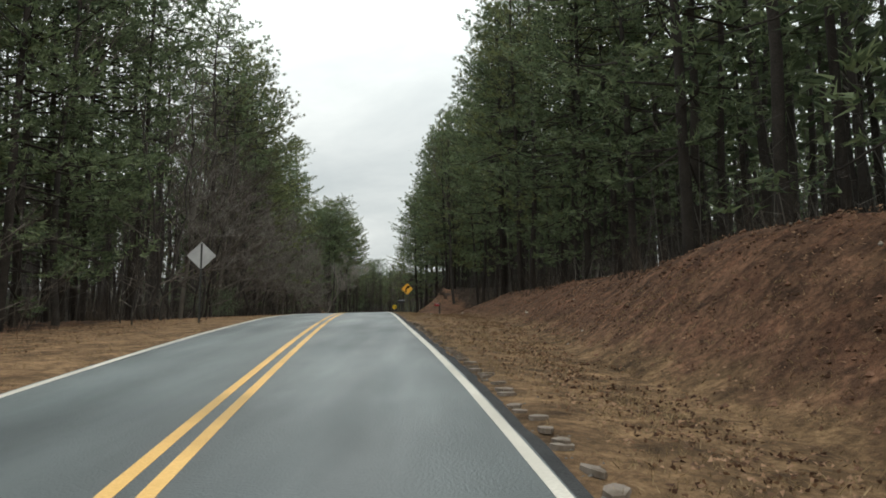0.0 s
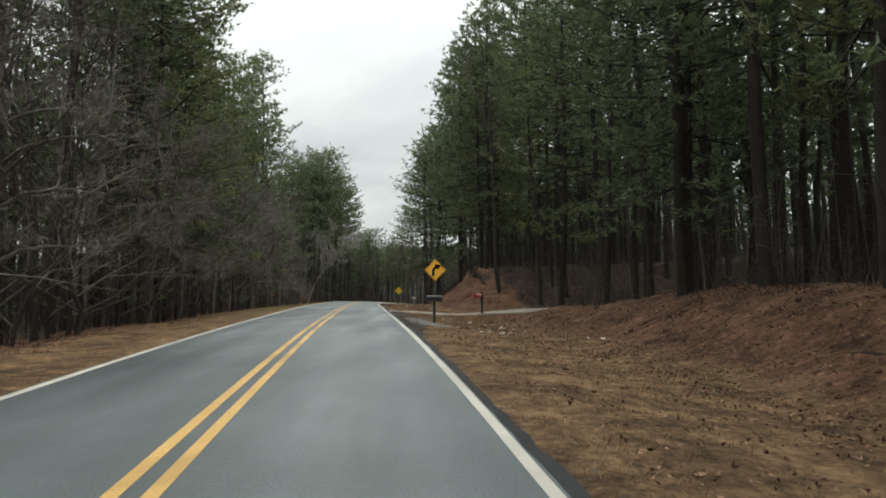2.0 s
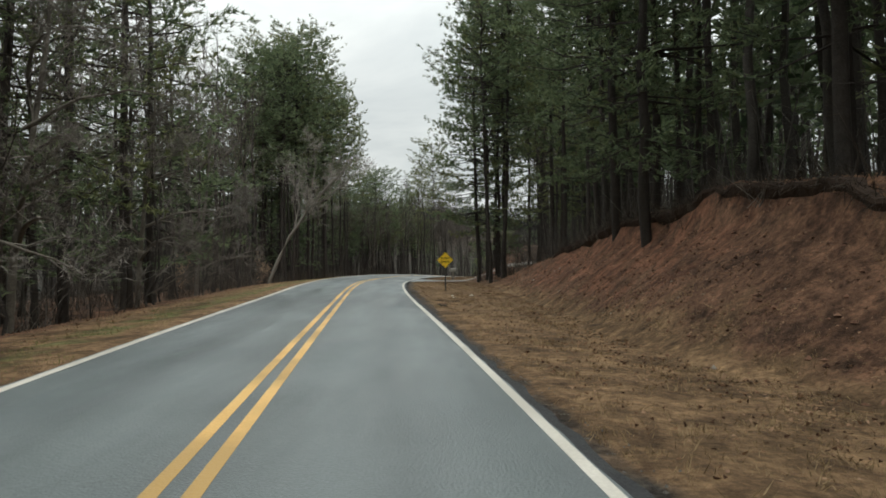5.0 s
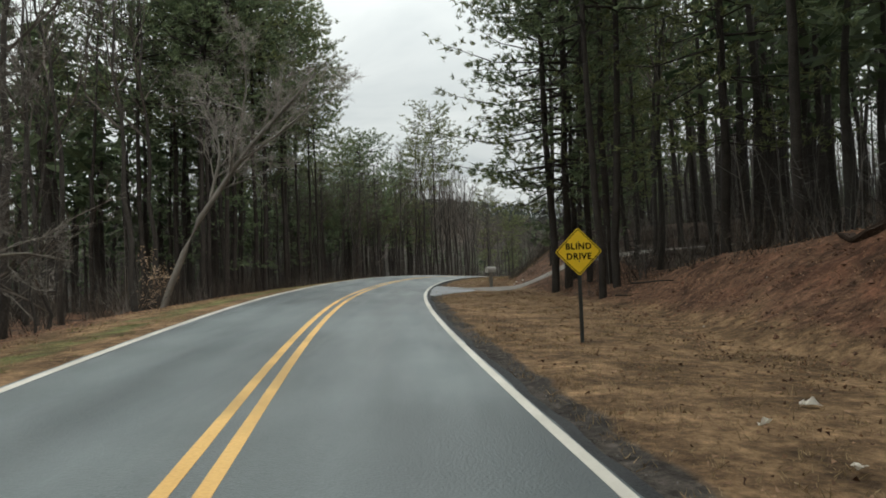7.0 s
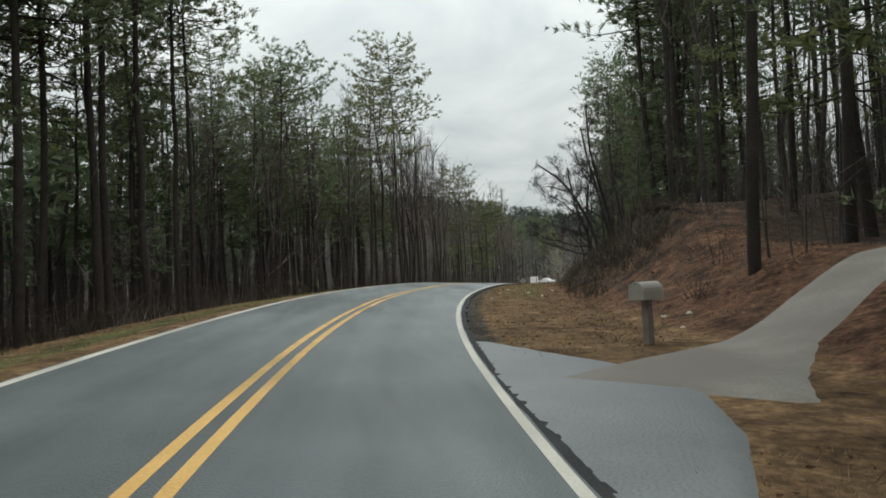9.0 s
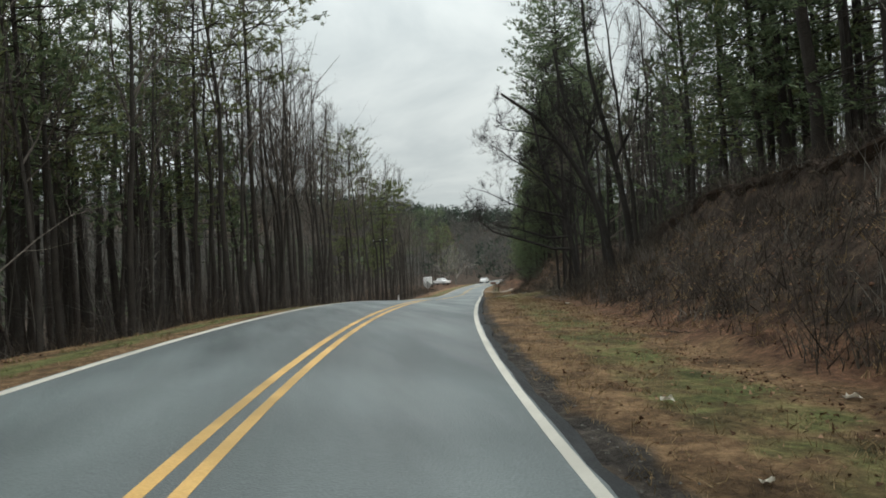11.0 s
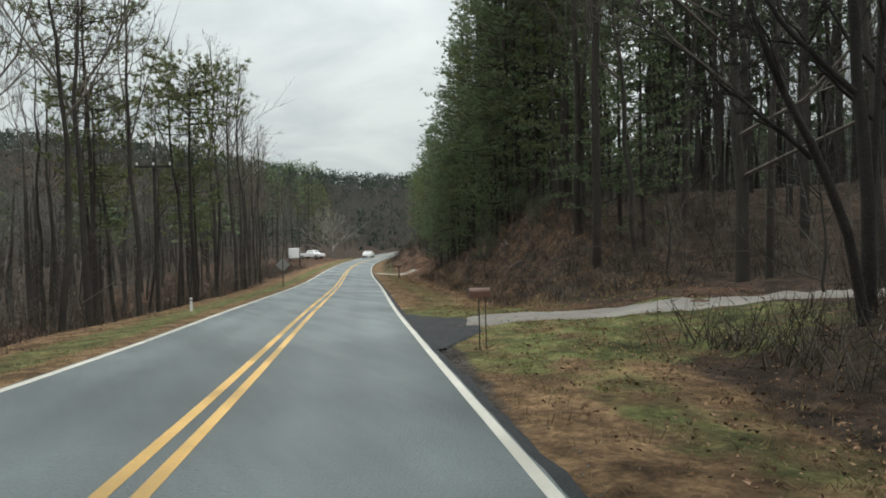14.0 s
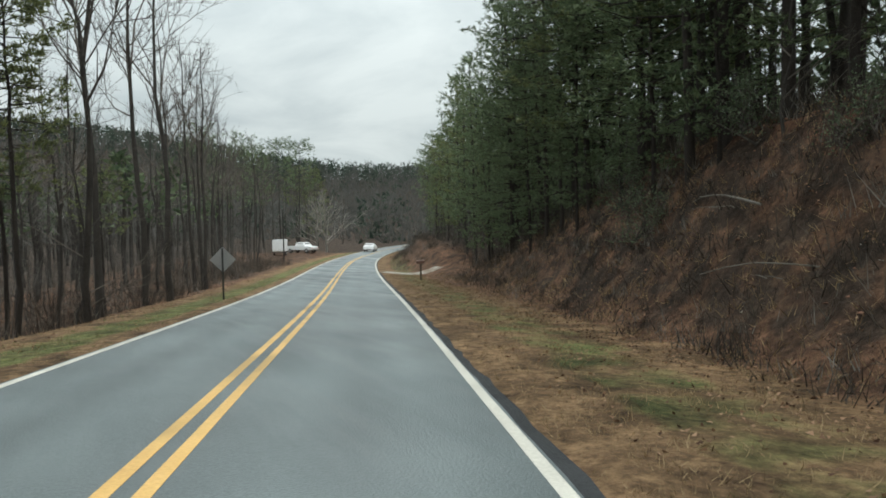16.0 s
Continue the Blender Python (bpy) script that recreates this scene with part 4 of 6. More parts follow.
def plant(kind, i, s, d, scale, turn, tip=(0, 0)):
    bank = {"low": PINE_LOW, "tall": PINE_TALL, "bare": BARE, "oak": OAK, "young": YOUNG, "full": PINE_FULL, "dome": PINE_DOME, "far_low": FAR_LOW, "far_tall": FAR_TALL}[kind]
    i = i % len(bank)
    p = spot(s, d, -0.05)
    m = pose(p.x, p.y, p.z, tip[0], tip[1], turn) @ Matrix.Diagonal((scale, scale, scale, 1))
    if (kind, i) in FIRST:
        return copy_thing(FIRST[kind, i], m)
    meshes, leaf = bank[i]
    bark = M_BARK_GREY if kind in ("bare", "oak", "young") else M_BARK
    name = {"bare": "bare_tree", "oak": "bare_oak", "young": "sapling"}.get(kind, "pine_tree")
    FIRST[kind, i] = tree(name, meshes, bark, leaf, Matrix.Identity(4), LABEL[kind], group={"low": "edge pines", "tall": "tall pines", "full": "edge pines", "dome": "rounded pines", "far_low": "edge pines", "far_tall": "tall pines"}.get(kind, "leafless trees"))
    FIRST[kind, i].matrix_basis = m
    return FIRST[kind, i]


# stretches of the wood's edge: from s, first row's distance, shares of low pine, tall pine, bare tree, gap between trees
RIGHT_WOODS = [(-14, 11.5, (0.8, 0.15, 0.05), 4.4, 1.0), (14, 12.4, (0.85, 0.12, 0.03), 4.0, 1.0), (50, 13.5, (0.6, 0.35, 0.05), 4.4, 1.0), (70, 12.5, (0.6, 0.32, 0.08), 4.4, 1.0), (100, 13.0, (0.25, 0.6, 0.15), 4.4, 1.0),
               (117, 11.0, (0.08, 0.74, 0.18), 5.0, 1.0), (140, 15.5, (0.1, 0.35, 0.55), 4.2, 0.9), (176, 12.5, (0.0, 0.15, 0.85), 3.4, 0.9), (190, 15.0, (0.0, 0.04, 0.96), 7.0, 0.85), (206, 13.0, (0.0, 0.12, 0.88), 5.5, 0.9), (222, 12.6, (0.6, 0.2, 0.2), 3.8, 0.9), (236, 12.2, (0.75, 0.1, 0.15), 3.8, 0.82), (252, 10.5, (0.8, 0.05, 0.15), 5.0, 0.62), (330, 10.0, (0.4, 0.2, 0.4), 7.0, 0.7)]
LEFT_WOODS = [(-14, 12.0, (0.65, 0.1, 0.25), 4.2, 1.0), (28, 10.4, (0.06, 0.1, 0.84), 4.6, 0.96), (49, 10.8, (0.45, 0.25, 0.3), 3.4, 0.92), (62, 10.6, (0.5, 0.2, 0.3), 3.6, 0.88), (84, 10.5, (0.2, 0.1, 0.7), 4.5, 0.85), (104, 10.6, (0.0, 0.06, 0.94), 4.8, 0.88), (127, 9.6, (0.06, 0.9, 0.04), 2.7, 0.8),
              (144, 10.0, (0.0, 0.35, 0.65), 2.6, 0.64), (160, 9.8, (0.0, 0.14, 0.86), 2.1, 0.72), (178, 9.4, (0.0, 0.08, 0.92), 2.3, 0.9), (203, 11.5, (0.0, 0.1, 0.9), 6.0, 0.8), (224, 12.5, (0.0, 0.0, 1.0), 9.0, 0.8), (255, 10.0, (0.0, 0.1, 0.9), 7.0, 0.8), (292, 18.0, (0.05, 0.1, 0.85), 7.0, 0.8)]


def edge_rows(woods, sign, rng):
    for k, (s0, d0, share, gap, size) in enumerate(woods):
        s1 = woods[k + 1][0] if k + 1 < len(woods) else 370
        for row in range(2):
            s = s0 + rng.random() * gap
            while s < s1:
                d = sign * (d0 + row * 3.6 + rng.uniform(-1.2, 1.6))
                x = rng.random()
                if off_drives(s, d) < 0.35:
                    s += 1.0
                    continue
                kind = "low" if x < share[0] else "tall" if x < share[0] + share[1] else "bare"
                if kind == "low" and row == 1 and rng.random() < 0.7:
                    kind = "tall"
                if kind != "bare" and (row == 1 or s > 254):
                    kind = "far_" + kind
                lean = 2.4 if kind == "bare" else 1.3
                plant(kind, rng.randrange(20), s, d, size * rng.uniform(0.86, 1.1), rng.uniform(0, 360), (rng.gauss(0, lean), rng.gauss(0, lean)))
                s += gap * rng.uniform(0.7, 1.35)


edge_rows(RIGHT_WOODS, 1, random.Random(3))
edge_rows(LEFT_WOODS, -1, random.Random(4))

# trees that stand out by themselves
for k, (s, d, z) in enumerate(((55.5, -9.8, 1.02), (59.5, -11.0, 0.95), (63, -12.2, 0.92), (67, -11.0, 0.85), (72, -12.2, 0.85), (77, -11.6, 0.8))):
    plant("full", 2 if k % 2 == 0 else 0, s, d, z, 40 + 120 * k)
plant("full", 2, 59.0, -9.2, 0.92, 200)
plant("bare", 3, 47.5, -9.4, 1.0, 300)
plant("tall", 0, 44, -9.6, 1.08, 110)
for k, (s, d, z) in enumerate(((82, -10.6, 0.86), (87, -10.0, 0.95), (91.5, -9.8, 1.02), (96.5, -9.2, 1.08), (100.5, -9.8, 1.04), (94, -13.4, 1.0))):
    plant("low", k, s, d, z, 65 * k)
for k, (s, d, z) in enumerate(((128, -9.0, 0.96), (130.5, -8.6, 0.98), (133, -9.0, 0.96), (135.5, -8.6, 0.94), (138, -9.0, 0.9), (141.5, -8.8, 0.94), (145, -9.2, 0.9), (148, -9.4, 0.82), (128.5, -12.4, 0.98), (131.5, -12, 0.96), (134, -12.6, 0.96), (137, -12.2, 0.92), (140, -12.4, 0.88), (149, -12.0, 0.74), (152, -13.5, 0.7), (156.5, -12.0, 0.6), (161, -13.8, 0.62))):
    plant("tall", k, s, d, z, 50 * k)
plant("tall", 1, 30, -11.0, 1.05, 30)
plant("full", 0, 27.5, -12.6, 1.0, 60)
plant("full", 1, 20, -12.2, 0.95, 10)
plant("low", 3, 24, -12.5, 1.0, 90)
plant("low", 0, 15, -13.5, 1.0, 180)
plant("full", 1, 88, 10.8, 1.02, 200)
plant("full", 0, 78.5, 11.2, 0.95, 120)
plant("full", 1, 92.5, 11.4, 1.0, 300)
plant("full", 1, 228.5, 12.6, 0.82, 30)
plant("full", 1, 237, 12.2, 0.72, 210)
plant("full", 1, 30, -14.2, 1.0, 140)
plant("full", 0, 150, -12.6, 0.55, 20)
plant("low", 1, 80, 12.4, 1.0, 310)
plant("full", 1, 42, 11.8, 0.95, 75)
plant("full", 1, 24, 12.4, 0.95, 15)
for k, (s, d, z) in enumerate(((165, 14.6, 0.8), (167, 17.5, 0.9), (173, 18, 0.85))):
    plant("low", k, s, d, z, 70 * k)
for k, (s, d, z) in enumerate(((166, 13.0, 1.2), (163, 14.2, 1.05), (168.5, 15.2, 1.05), (160, 13.4, 1.0), (172.5, 15.5, 1.0))):
    plant("tall", k, s, d, z, 70 * k + 30)
plant("full", 0, 122.0, 8.7, 0.92, 70)
plant("full", 2, 123.0, 9.4, 0.9, 230)
plant("full", 1, 126.3, 10.4, 0.8, 150)
plant("tall", 2, 120.4, 10.8, 0.95, 170)
plant("dome", 0, 226.5, -8.1, 0.96, 0)
for k, (s, d, z) in enumerate(((220.5, -11.5, 0.8), (223.5, -12.4, 0.7), (230, -8.8, 0.86), (232.5, -10.2, 0.78), (247, -12, 0.62))):
    plant("dome", 1, s, d, z, 70 * k)
for k, (s, d, z) in enumerate(((212.5, 13.8, 0.5), (222, 12.4, 0.62), (227, 12.6, 0.72), (233, 12.6, 0.78), (182.8, 14.2, 0.55), (176.5, 14.0, 0.55), (171.5, 13.4, 0.55))):
    plant("full", k, s, d, z, 75 * k)
for k, (s, d, z) in enumerate(((225, 10.9, 0.34), (228, 10.4, 0.4), (231.5, 10.8, 0.46), (234, 10.0, 0.4), (237.5, 10.4, 0.46), (241, 9.8, 0.42), (245, 9.8, 0.44), (249, 9.4, 0.4), (239, 12.5, 0.55), (246, 12, 0.5))):
    plant("full", 1, s, d, z, 83 * k)
plant("tall", 1, 225.5, 11.4, 1.05, 200)
plant("tall", 0, 115.5, 9.3, 0.95, 100)
plant("oak", 1, 204.0, 13.4, 0.95, 200)
for k, (s, d) in enumerate(((160, -13.5), (163, -16), (165.5, -12.5), (167.5, -14.5), (169.5, -12), (171, -16.5), (173, -13), (175, -15), (177, -12.4), (179.5, -14), (182, -12.6), (185, -14.5), (188.5, -13), (192, -15))):
    plant("far_tall", k, s, d, 0.56 + 0.03 * (k % 3), 64 * k)
for k, (s, d, z) in enumerate(((170.5, 14.2, 0.8), (174.5, 15.2, 0.85), (178.5, 17, 0.8), (184.5, 19, 0.85), (180, 22, 0.95))):
    plant("far_low", k, s, d, z, 64 * k)
for k, (s, d, z) in enumerate(((223.5, 11.6, 0.9), (226.5, 10.8, 0.82), (231, 11.4, 0.78), (235, 10.8, 0.72), (240, 10.6, 0.66), (246, 10.2, 0.6))):
    plant("low", (3, 0, 1, 2)[k % 4], s, d, z, 55 * k)
plant("tall", 1, 209.8, 10.8, 1.1, 40)
plant("tall", 3, 214.5, 11.6, 1.0, 140)
plant("tall", 0, 219, 12.0, 0.95, 240)
for k, (s, d, z) in enumerate(((213.5, 13.2, 0.5), (217, 12.4, 0.46), (220.5, 13.0, 0.6))):
    plant("low", k, s, d, z, 80 * k)
for k, (s, d, z) in enumerate(((208.1, -8.2, 0.9), (214, -9.4, 0.9), (218, -8.6, 0.86), (228.4, -9.6, 0.85), (234.5, -8.4, 0.98), (237.5, -8.9, 0.95), (240.5, -8.2, 0.95), (244, -8.0, 0.95), (247.6, -8.6, 0.88), (251.3, -7.6, 0.72), (255, -8.8, 0.74))):
    plant("bare", (0, 2, 3, 4)[k % 4], s, d, z, 20 + 75 * k)
for k, (s, d) in enumerate(((186, -8.8), (188, -8.4), (190.4, -10.4), (192.5, -9.2), (194, -12), (196, -9.8), (197.6, -8.8), (199.5, -9.4), (201, -11.5), (203.5, -9.2))):
    plant("bare", (0, 2, 3, 4)[k % 4], s, d, 0.86 + 0.04 * (k % 3), 20 + 75 * k)
saplings = random.Random(12)
for _ in range(46):
    plant("young", saplings.randrange(9), saplings.uniform(8, 116), -saplings.uniform(7.4, 10.5), saplings.uniform(0.6, 1.1), saplings.uniform(0, 360), (saplings.gauss(0, 4), saplings.gauss(3, 4)))
for _ in range(26):
    plant("young", saplings.randrange(9), saplings.uniform(22, 72), -saplings.uniform(7.4, 9.0), saplings.uniform(1.3, 2.0), saplings.uniform(0, 360), (saplings.gauss(0, 4), saplings.gauss(3, 4)))
for _ in range(16):
    plant("young", saplings.randrange(9), saplings.uniform(140, 250), saplings.choice((-8.6, -9.4, 11.5, 12.5)), saplings.uniform(0.6, 1.1), saplings.uniform(0, 360))


# the dark oaks that reach over the road from the bank's end
def roadside_oak(seed, s, d, radius, trunk, limbs, label, twig=1.0, bark=None, fine=None, name="bare_oak", every=0.75, crook=0.1):
    meshes = spread_mesh(seed, trunk, radius, limbs, crook, twig, every)
    top = tree(name, meshes, bark or M_OAK, fine or M_OAK, stand(s, d), label, group="leafless trees")
    for bough in meshes[2]:
        part_np("limb", *bough, bark or M_OAK, top, smooth=True)


roadside_oak(141, 186.5, 8.75, 0.2, ((0, 0, -0.4), (-0.05, 0, 1.2), (-0.25, 0.1, 2.3), (-0.3, 0.1, 3.3), (-0.6, 0.3, 4.6), (-1.3, 0.6, 6.2), (-1.9, 0.9, 8.2), (-2.1, 1.2, 10.5)),
             ((((-0.25, 0.1, 2.2), (-1.4, 0.5, 2.25), (-2.9, 1.5, 2.95), (-4.4, 2.4, 3.3), (-5.2, 2.9, 4.0), (-6.0, 3.3, 4.8)), 0.1),
              (((-0.3, 0.1, 2.9), (-1.5, 0.6, 2.95), (-3.0, 1.4, 3.5), (-4.4, 1.9, 4.0), (-5.6, 2.4, 4.9)), 0.085),
              (((-0.5, 0.2, 4.0), (-1.8, 0.5, 4.6), (-3.4, 1.2, 5.6), (-5.2, 1.6, 6.8)), 0.08),
              (((-0.9, 0.4, 5.2), (-2.0, 0.3, 6.4), (-3.6, 0.6, 7.6), (-5.2, 0.6, 9.0)), 0.07),
              (((-0.3, 0.1, 3.4), (0.6, 1.2, 4.2), (1.2, 2.6, 5.4)), 0.07),
              (((-1.6, 0.8, 7.2), (-0.9, 1.8, 8.8), (-0.4, 2.4, 10.4)), 0.06)), "dark leafless oak with crooked limbs over the road", 1.0, every=0.8, crook=0.17)
roadside_oak(142, 187.2, 10.5, 0.19, ((0, 0, -0.4), (-0.1, 0, 2), (-0.4, 0.1, 4), (-0.9, 0.2, 6.5), (-1.7, 0.3, 9.5), (-2.4, 0.3, 13.5)),
             ((((-0.5, 0.1, 4.6), (-1.9, 0.4, 5.6), (-3.8, 0.7, 6.4), (-5.4, 1.2, 8)), 0.08), (((-0.9, 0.2, 6.4), (0.3, 0.8, 8.2), (0.8, 1.2, 10.6)), 0.08), (((-1.4, 0.2, 8.4), (-2.8, -0.4, 10), (-3.6, -0.6, 12.4)), 0.07)), "dark leafless oak with crooked limbs over the road", 0.9, every=1.0)
roadside_oak(147, 179.5, 9.5, 0.17, ((0, 0, -0.4), (-0.3, 0, 2), (-0.9, 0.1, 4), (-1.9, 0.3, 6), (-3.1, 0.4, 7.8), (-4.6, 0.5, 9.0)),
             ((((-1.1, 0.1, 4.4), (-0.9, 0.6, 6.6), (-1.1, 0.9, 9.4)), 0.08), (((-2.2, 0.3, 6.4), (-3.9, 0.0, 7.0), (-5.6, -0.4, 7.4)), 0.06)), "dark leafless oak leaning out from a bank", 1.4)
roadside_oak(148, 180.5, 10.6, 0.18, ((0, 0, -0.4), (-0.2, 0, 2), (-0.5, 0.1, 4.5), (-1.2, 0.2, 7), (-1.6, 0.2, 9.5), (-1.8, 0.3, 13)),
             ((((-0.8, 0.1, 5.6), (-2.2, 0.3, 7.2), (-3.4, 0.5, 9.6)), 0.08), (((-0.6, 0.1, 4.8), (0.6, 0.4, 7), (1.1, 0.6, 10)), 0.08)), "dark leafless oak leaning out from a bank", 1.4)
for k, (s, d, r, x, h) in enumerate(((187.2, 8.3, 0.09, 0.2, 8), (188.2, 7.8, 0.08, -0.4, 8.5), (188.5, 8.1, 0.085, 0.3, 9), (194.0, 9.8, 0.12, -0.3, 9), (193.8, 9.6, 0.09, -1.7, 6.5), (194.4, 10.0, 0.08, 0.7, 8), (191.2, 11.4, 0.1, 0.3, 10), (196.0, 12.2, 0.1, -0.4, 10))):
    roadside_oak(150 + k, s, d, r, ((0, 0, -0.4), (x * 0.2, 0, h * 0.25), (x * 0.6, 0.1, h * 0.5), (x, 0.2, h * 0.75), (x * 1.2, 0.3, h)),
                 ((((x * 0.5, 0.1, h * 0.4), (x * 0.6 - 0.9, 0.5, h * 0.55), (x - 1.6, 0.8, h * 0.75)), r * 0.5),), "slim dark leafless tree beside a larger oak", 0.8, every=1.0)
# pale leafless trees that hold long limbs out over the verge
for k, (s, d, z) in enumerate(((30.5, -8.6, 0.9), (40, -8.6, 1.0), (48.5, -8.9, 1.1), (55, -8.4, 1.0), (62, -8.8, 1.15), (69.5, -8.6, 1.05), (76, -8.8, 1.0), (85, -8.6, 1.0), (96, -8.8, 0.95), (106, -9.0, 0.9))):
    rng_limb, limbs = random.Random(900 + k), []
    for q in range(6):
        h0, far = 2.0 + 1.25 * q + rng_limb.uniform(-0.4, 0.4), rng_limb.uniform(3.0, 5.2) * (1.0 if q < 4 else 0.75)
        a = rng_limb.uniform(-1.2, 0.7)
        x, y = math.cos(a) * far, math.sin(a) * far
        limbs.append((((0.05 * h0, 0, h0 * z), (x * 0.35, y * 0.35, (h0 + 0.7) * z), (x * 0.7, y * 0.7, (h0 + 0.8) * z), (x, y, (h0 + 0.7 + rng_limb.uniform(-0.5, 0.6)) * z)), 0.075 - 0.006 * q))
    roadside_oak(170 + k, s, d, 0.12, ((0, 0, -0.4), (0.1, 0, 2.5 * z), (0.35, 0.1, 5 * z), (0.6, 0.2, 8 * z), (0.8, 0.2, 11.5 * z)), limbs, "leafless tree with long pale limbs reaching over the verge", 1.0, M_BARK_MID, M_TWIG_PALE, "bare_tree")
WILLOW = bare_mesh(150, 10.5, 0.22, 0.55, 0.12, 16, 1.8, rise=0.5, stout=0.3)
tree("bare_tree", WILLOW, M_BARK_PALE, M_TWIG_LIGHT, stand(330.8, -9.6), "pale rounded leafless tree by a yard", group="leafless trees")
tree("bare_tree", WILLOW, M_BARK_PALE, M_TWIG_LIGHT, stand(344, -14.5, 130), "pale rounded leafless tree by a yard", group="leafless trees")


# the woods behind, too many and too far in to count
def woods_behind():
    rng = np.random.default_rng(21)
    trunks, needles, twigs = Soup(), Soup(), Soup()
    far_b, far_g, thicket = Soup(), Soup(), Soup()

    def simple(p, h, pine, near):
        r = 0.10 + 0.008 * h
        top = p + [rng.normal(0, 0.4), rng.normal(0, 0.4), h]
        a, b = p * 0.67 + top * 0.33, p * 0.34 + top * 0.66
        trunks.tube([p - [0, 0, 0.4], a + rng.normal(0, 0.2, 3), b + rng.normal(0, 0.25, 3), top], [r, r * 0.8, r * 0.55, 0.02], 4)
        if pine:
            n = 175 if near else 90
            u = rng.random(n) ** 0.8
            c0 = 0.45 if near else 0.35
            z = h * (c0 + (1 - c0) * u)
            a, q = rng.uniform(0, 6.28, n), 3.6 * (1 - u) ** 0.6 * np.sqrt(rng.random(n))
            base = p + np.column_stack([np.cos(a) * q, np.sin(a) * q, z])
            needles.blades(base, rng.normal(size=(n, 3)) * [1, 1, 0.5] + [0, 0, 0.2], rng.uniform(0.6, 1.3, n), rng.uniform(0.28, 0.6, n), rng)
        else:
            n = 60
            u = rng.random(n)
            z = h * (0.3 + 0.68 * u)
            a = rng.uniform(0, 6.28, n)
            base = p + np.column_stack([0 * a, 0 * a, z])
            twigs.blades(base, np.column_stack([np.cos(a), np.sin(a), rng.uniform(0.5, 1.6, n)]), rng.uniform(1.2, 4.2, n) * (1.2 - u * 0.6), 0.045, rng)
            base = base + np.column_stack([np.cos(a), np.sin(a), rng.uniform(0.5, 1.4, n)]) * rng.uniform(0.5, 2.4, n)[:, None]
            twigs.blades(base, rng.normal(size=(n, 3)) + [0, 0, 0.7], rng.uniform(0.7, 1.8, n), 0.03, rng)

    for sign, woods in ((1, RIGHT_WOODS), (-1, LEFT_WOODS)):
        for s in np.arange(-14, 345, 3.4):
            k = max(i for i in range(len(woods)) if woods[i][0] <= s)
            d0, share, size = woods[k][1], woods[k][2], woods[k][4]
            pine_share = min(share[0] + share[1], 0.1 if s < 222 else 0.3) if sign > 0 and 180 < s < 262 else share[0] + share[1]
            crowd = 2 if sign < 0 and 138 < s < 208 or sign > 0 and 222 < s < 240 else 1
            depth = np.concatenate([np.arange(8, 26, 3.4), np.arange(27, 58, 6.5)])
            for off in np.repeat(depth, crowd):
                if sign > 0 and 198 < s < 222 and rng.random() < 0.55:
                    continue
                if sign < 0 and (s > 190 and rng.random() < 0.42 or 102 < s < 124 and rng.random() < 0.5 or 26 < s < 48 and rng.random() < 0.5):
                    continue
                ss, dd = s + rng.uniform(-1.7, 1.7), sign * (d0 + off + rng.uniform(-1.6, 1.6))
                if abs(dd) > 59 or off_drives(ss, dd) < 0.35:
                    continue
                simple(np.array(spot(ss, dd)), rng.uniform(9, 14) if sign < 0 and s > 198 else rng.uniform(14, 23) * size, rng.random() < pine_share * 0.9, off < 20)
    for sign, woods in ((1, RIGHT_WOODS), (-1, LEFT_WOODS)):
        for _ in range(2800):
            s = rng.uniform(-14, 335)
            k = max(i for i in range(len(woods)) if woods[i][0] <= s)
            d = sign * (woods[k][1] - 0.5 + 26 * rng.random() ** 1.3)
            if off_drives(s, d) < 0.4:
                continue
            p, h, n = np.array(spot(s, d)), rng.uniform(1.6, 6.5), 12
            lean = rng.normal(0, 0.12, 3) + [0, 0, 1]
            thicket.blades(np.array([p, p]), np.array([lean, lean]), h, 0.05, rng)
            t = rng.uniform(0.15, 0.95, n)[:, None]
            thicket.blades(p + lean * h * t, rng.normal(size=(n, 3)) * [1, 1, 0.5] + [0, 0, 0.6], rng.uniform(0.2, 0.5, n) * h * (1.1 - t[:, 0]), 0.022, rng)
    for turn in range(9200):
        x = rng.random()
        if turn > 6800:
            s, d = rng.uniform(570, 720), rng.uniform(-330, 300)
        elif x < 0.55:
            s, d = rng.uniform(372, 600), rng.uniform(-330, 300)
        elif x < 0.85:
            s, d = rng.uniform(60, 460), -rng.uniform(61, 300)
        else:
            s, d = rng.uniform(-30, 360), rng.uniform(58, 130)
        p, h = np.array(spot(s, d)), rng.uniform(10, 17) if s < 590 else rng.uniform(9, 13)
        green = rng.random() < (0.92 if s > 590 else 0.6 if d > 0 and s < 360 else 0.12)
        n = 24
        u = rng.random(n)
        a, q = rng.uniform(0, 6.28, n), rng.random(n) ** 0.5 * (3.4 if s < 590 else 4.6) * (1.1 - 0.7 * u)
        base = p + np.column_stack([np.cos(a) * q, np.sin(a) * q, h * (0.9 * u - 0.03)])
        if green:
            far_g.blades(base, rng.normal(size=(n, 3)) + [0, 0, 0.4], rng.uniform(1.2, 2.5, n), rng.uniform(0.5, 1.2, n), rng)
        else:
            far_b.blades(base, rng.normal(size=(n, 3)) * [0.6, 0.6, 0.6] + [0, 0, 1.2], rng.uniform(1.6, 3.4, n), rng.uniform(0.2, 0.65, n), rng)
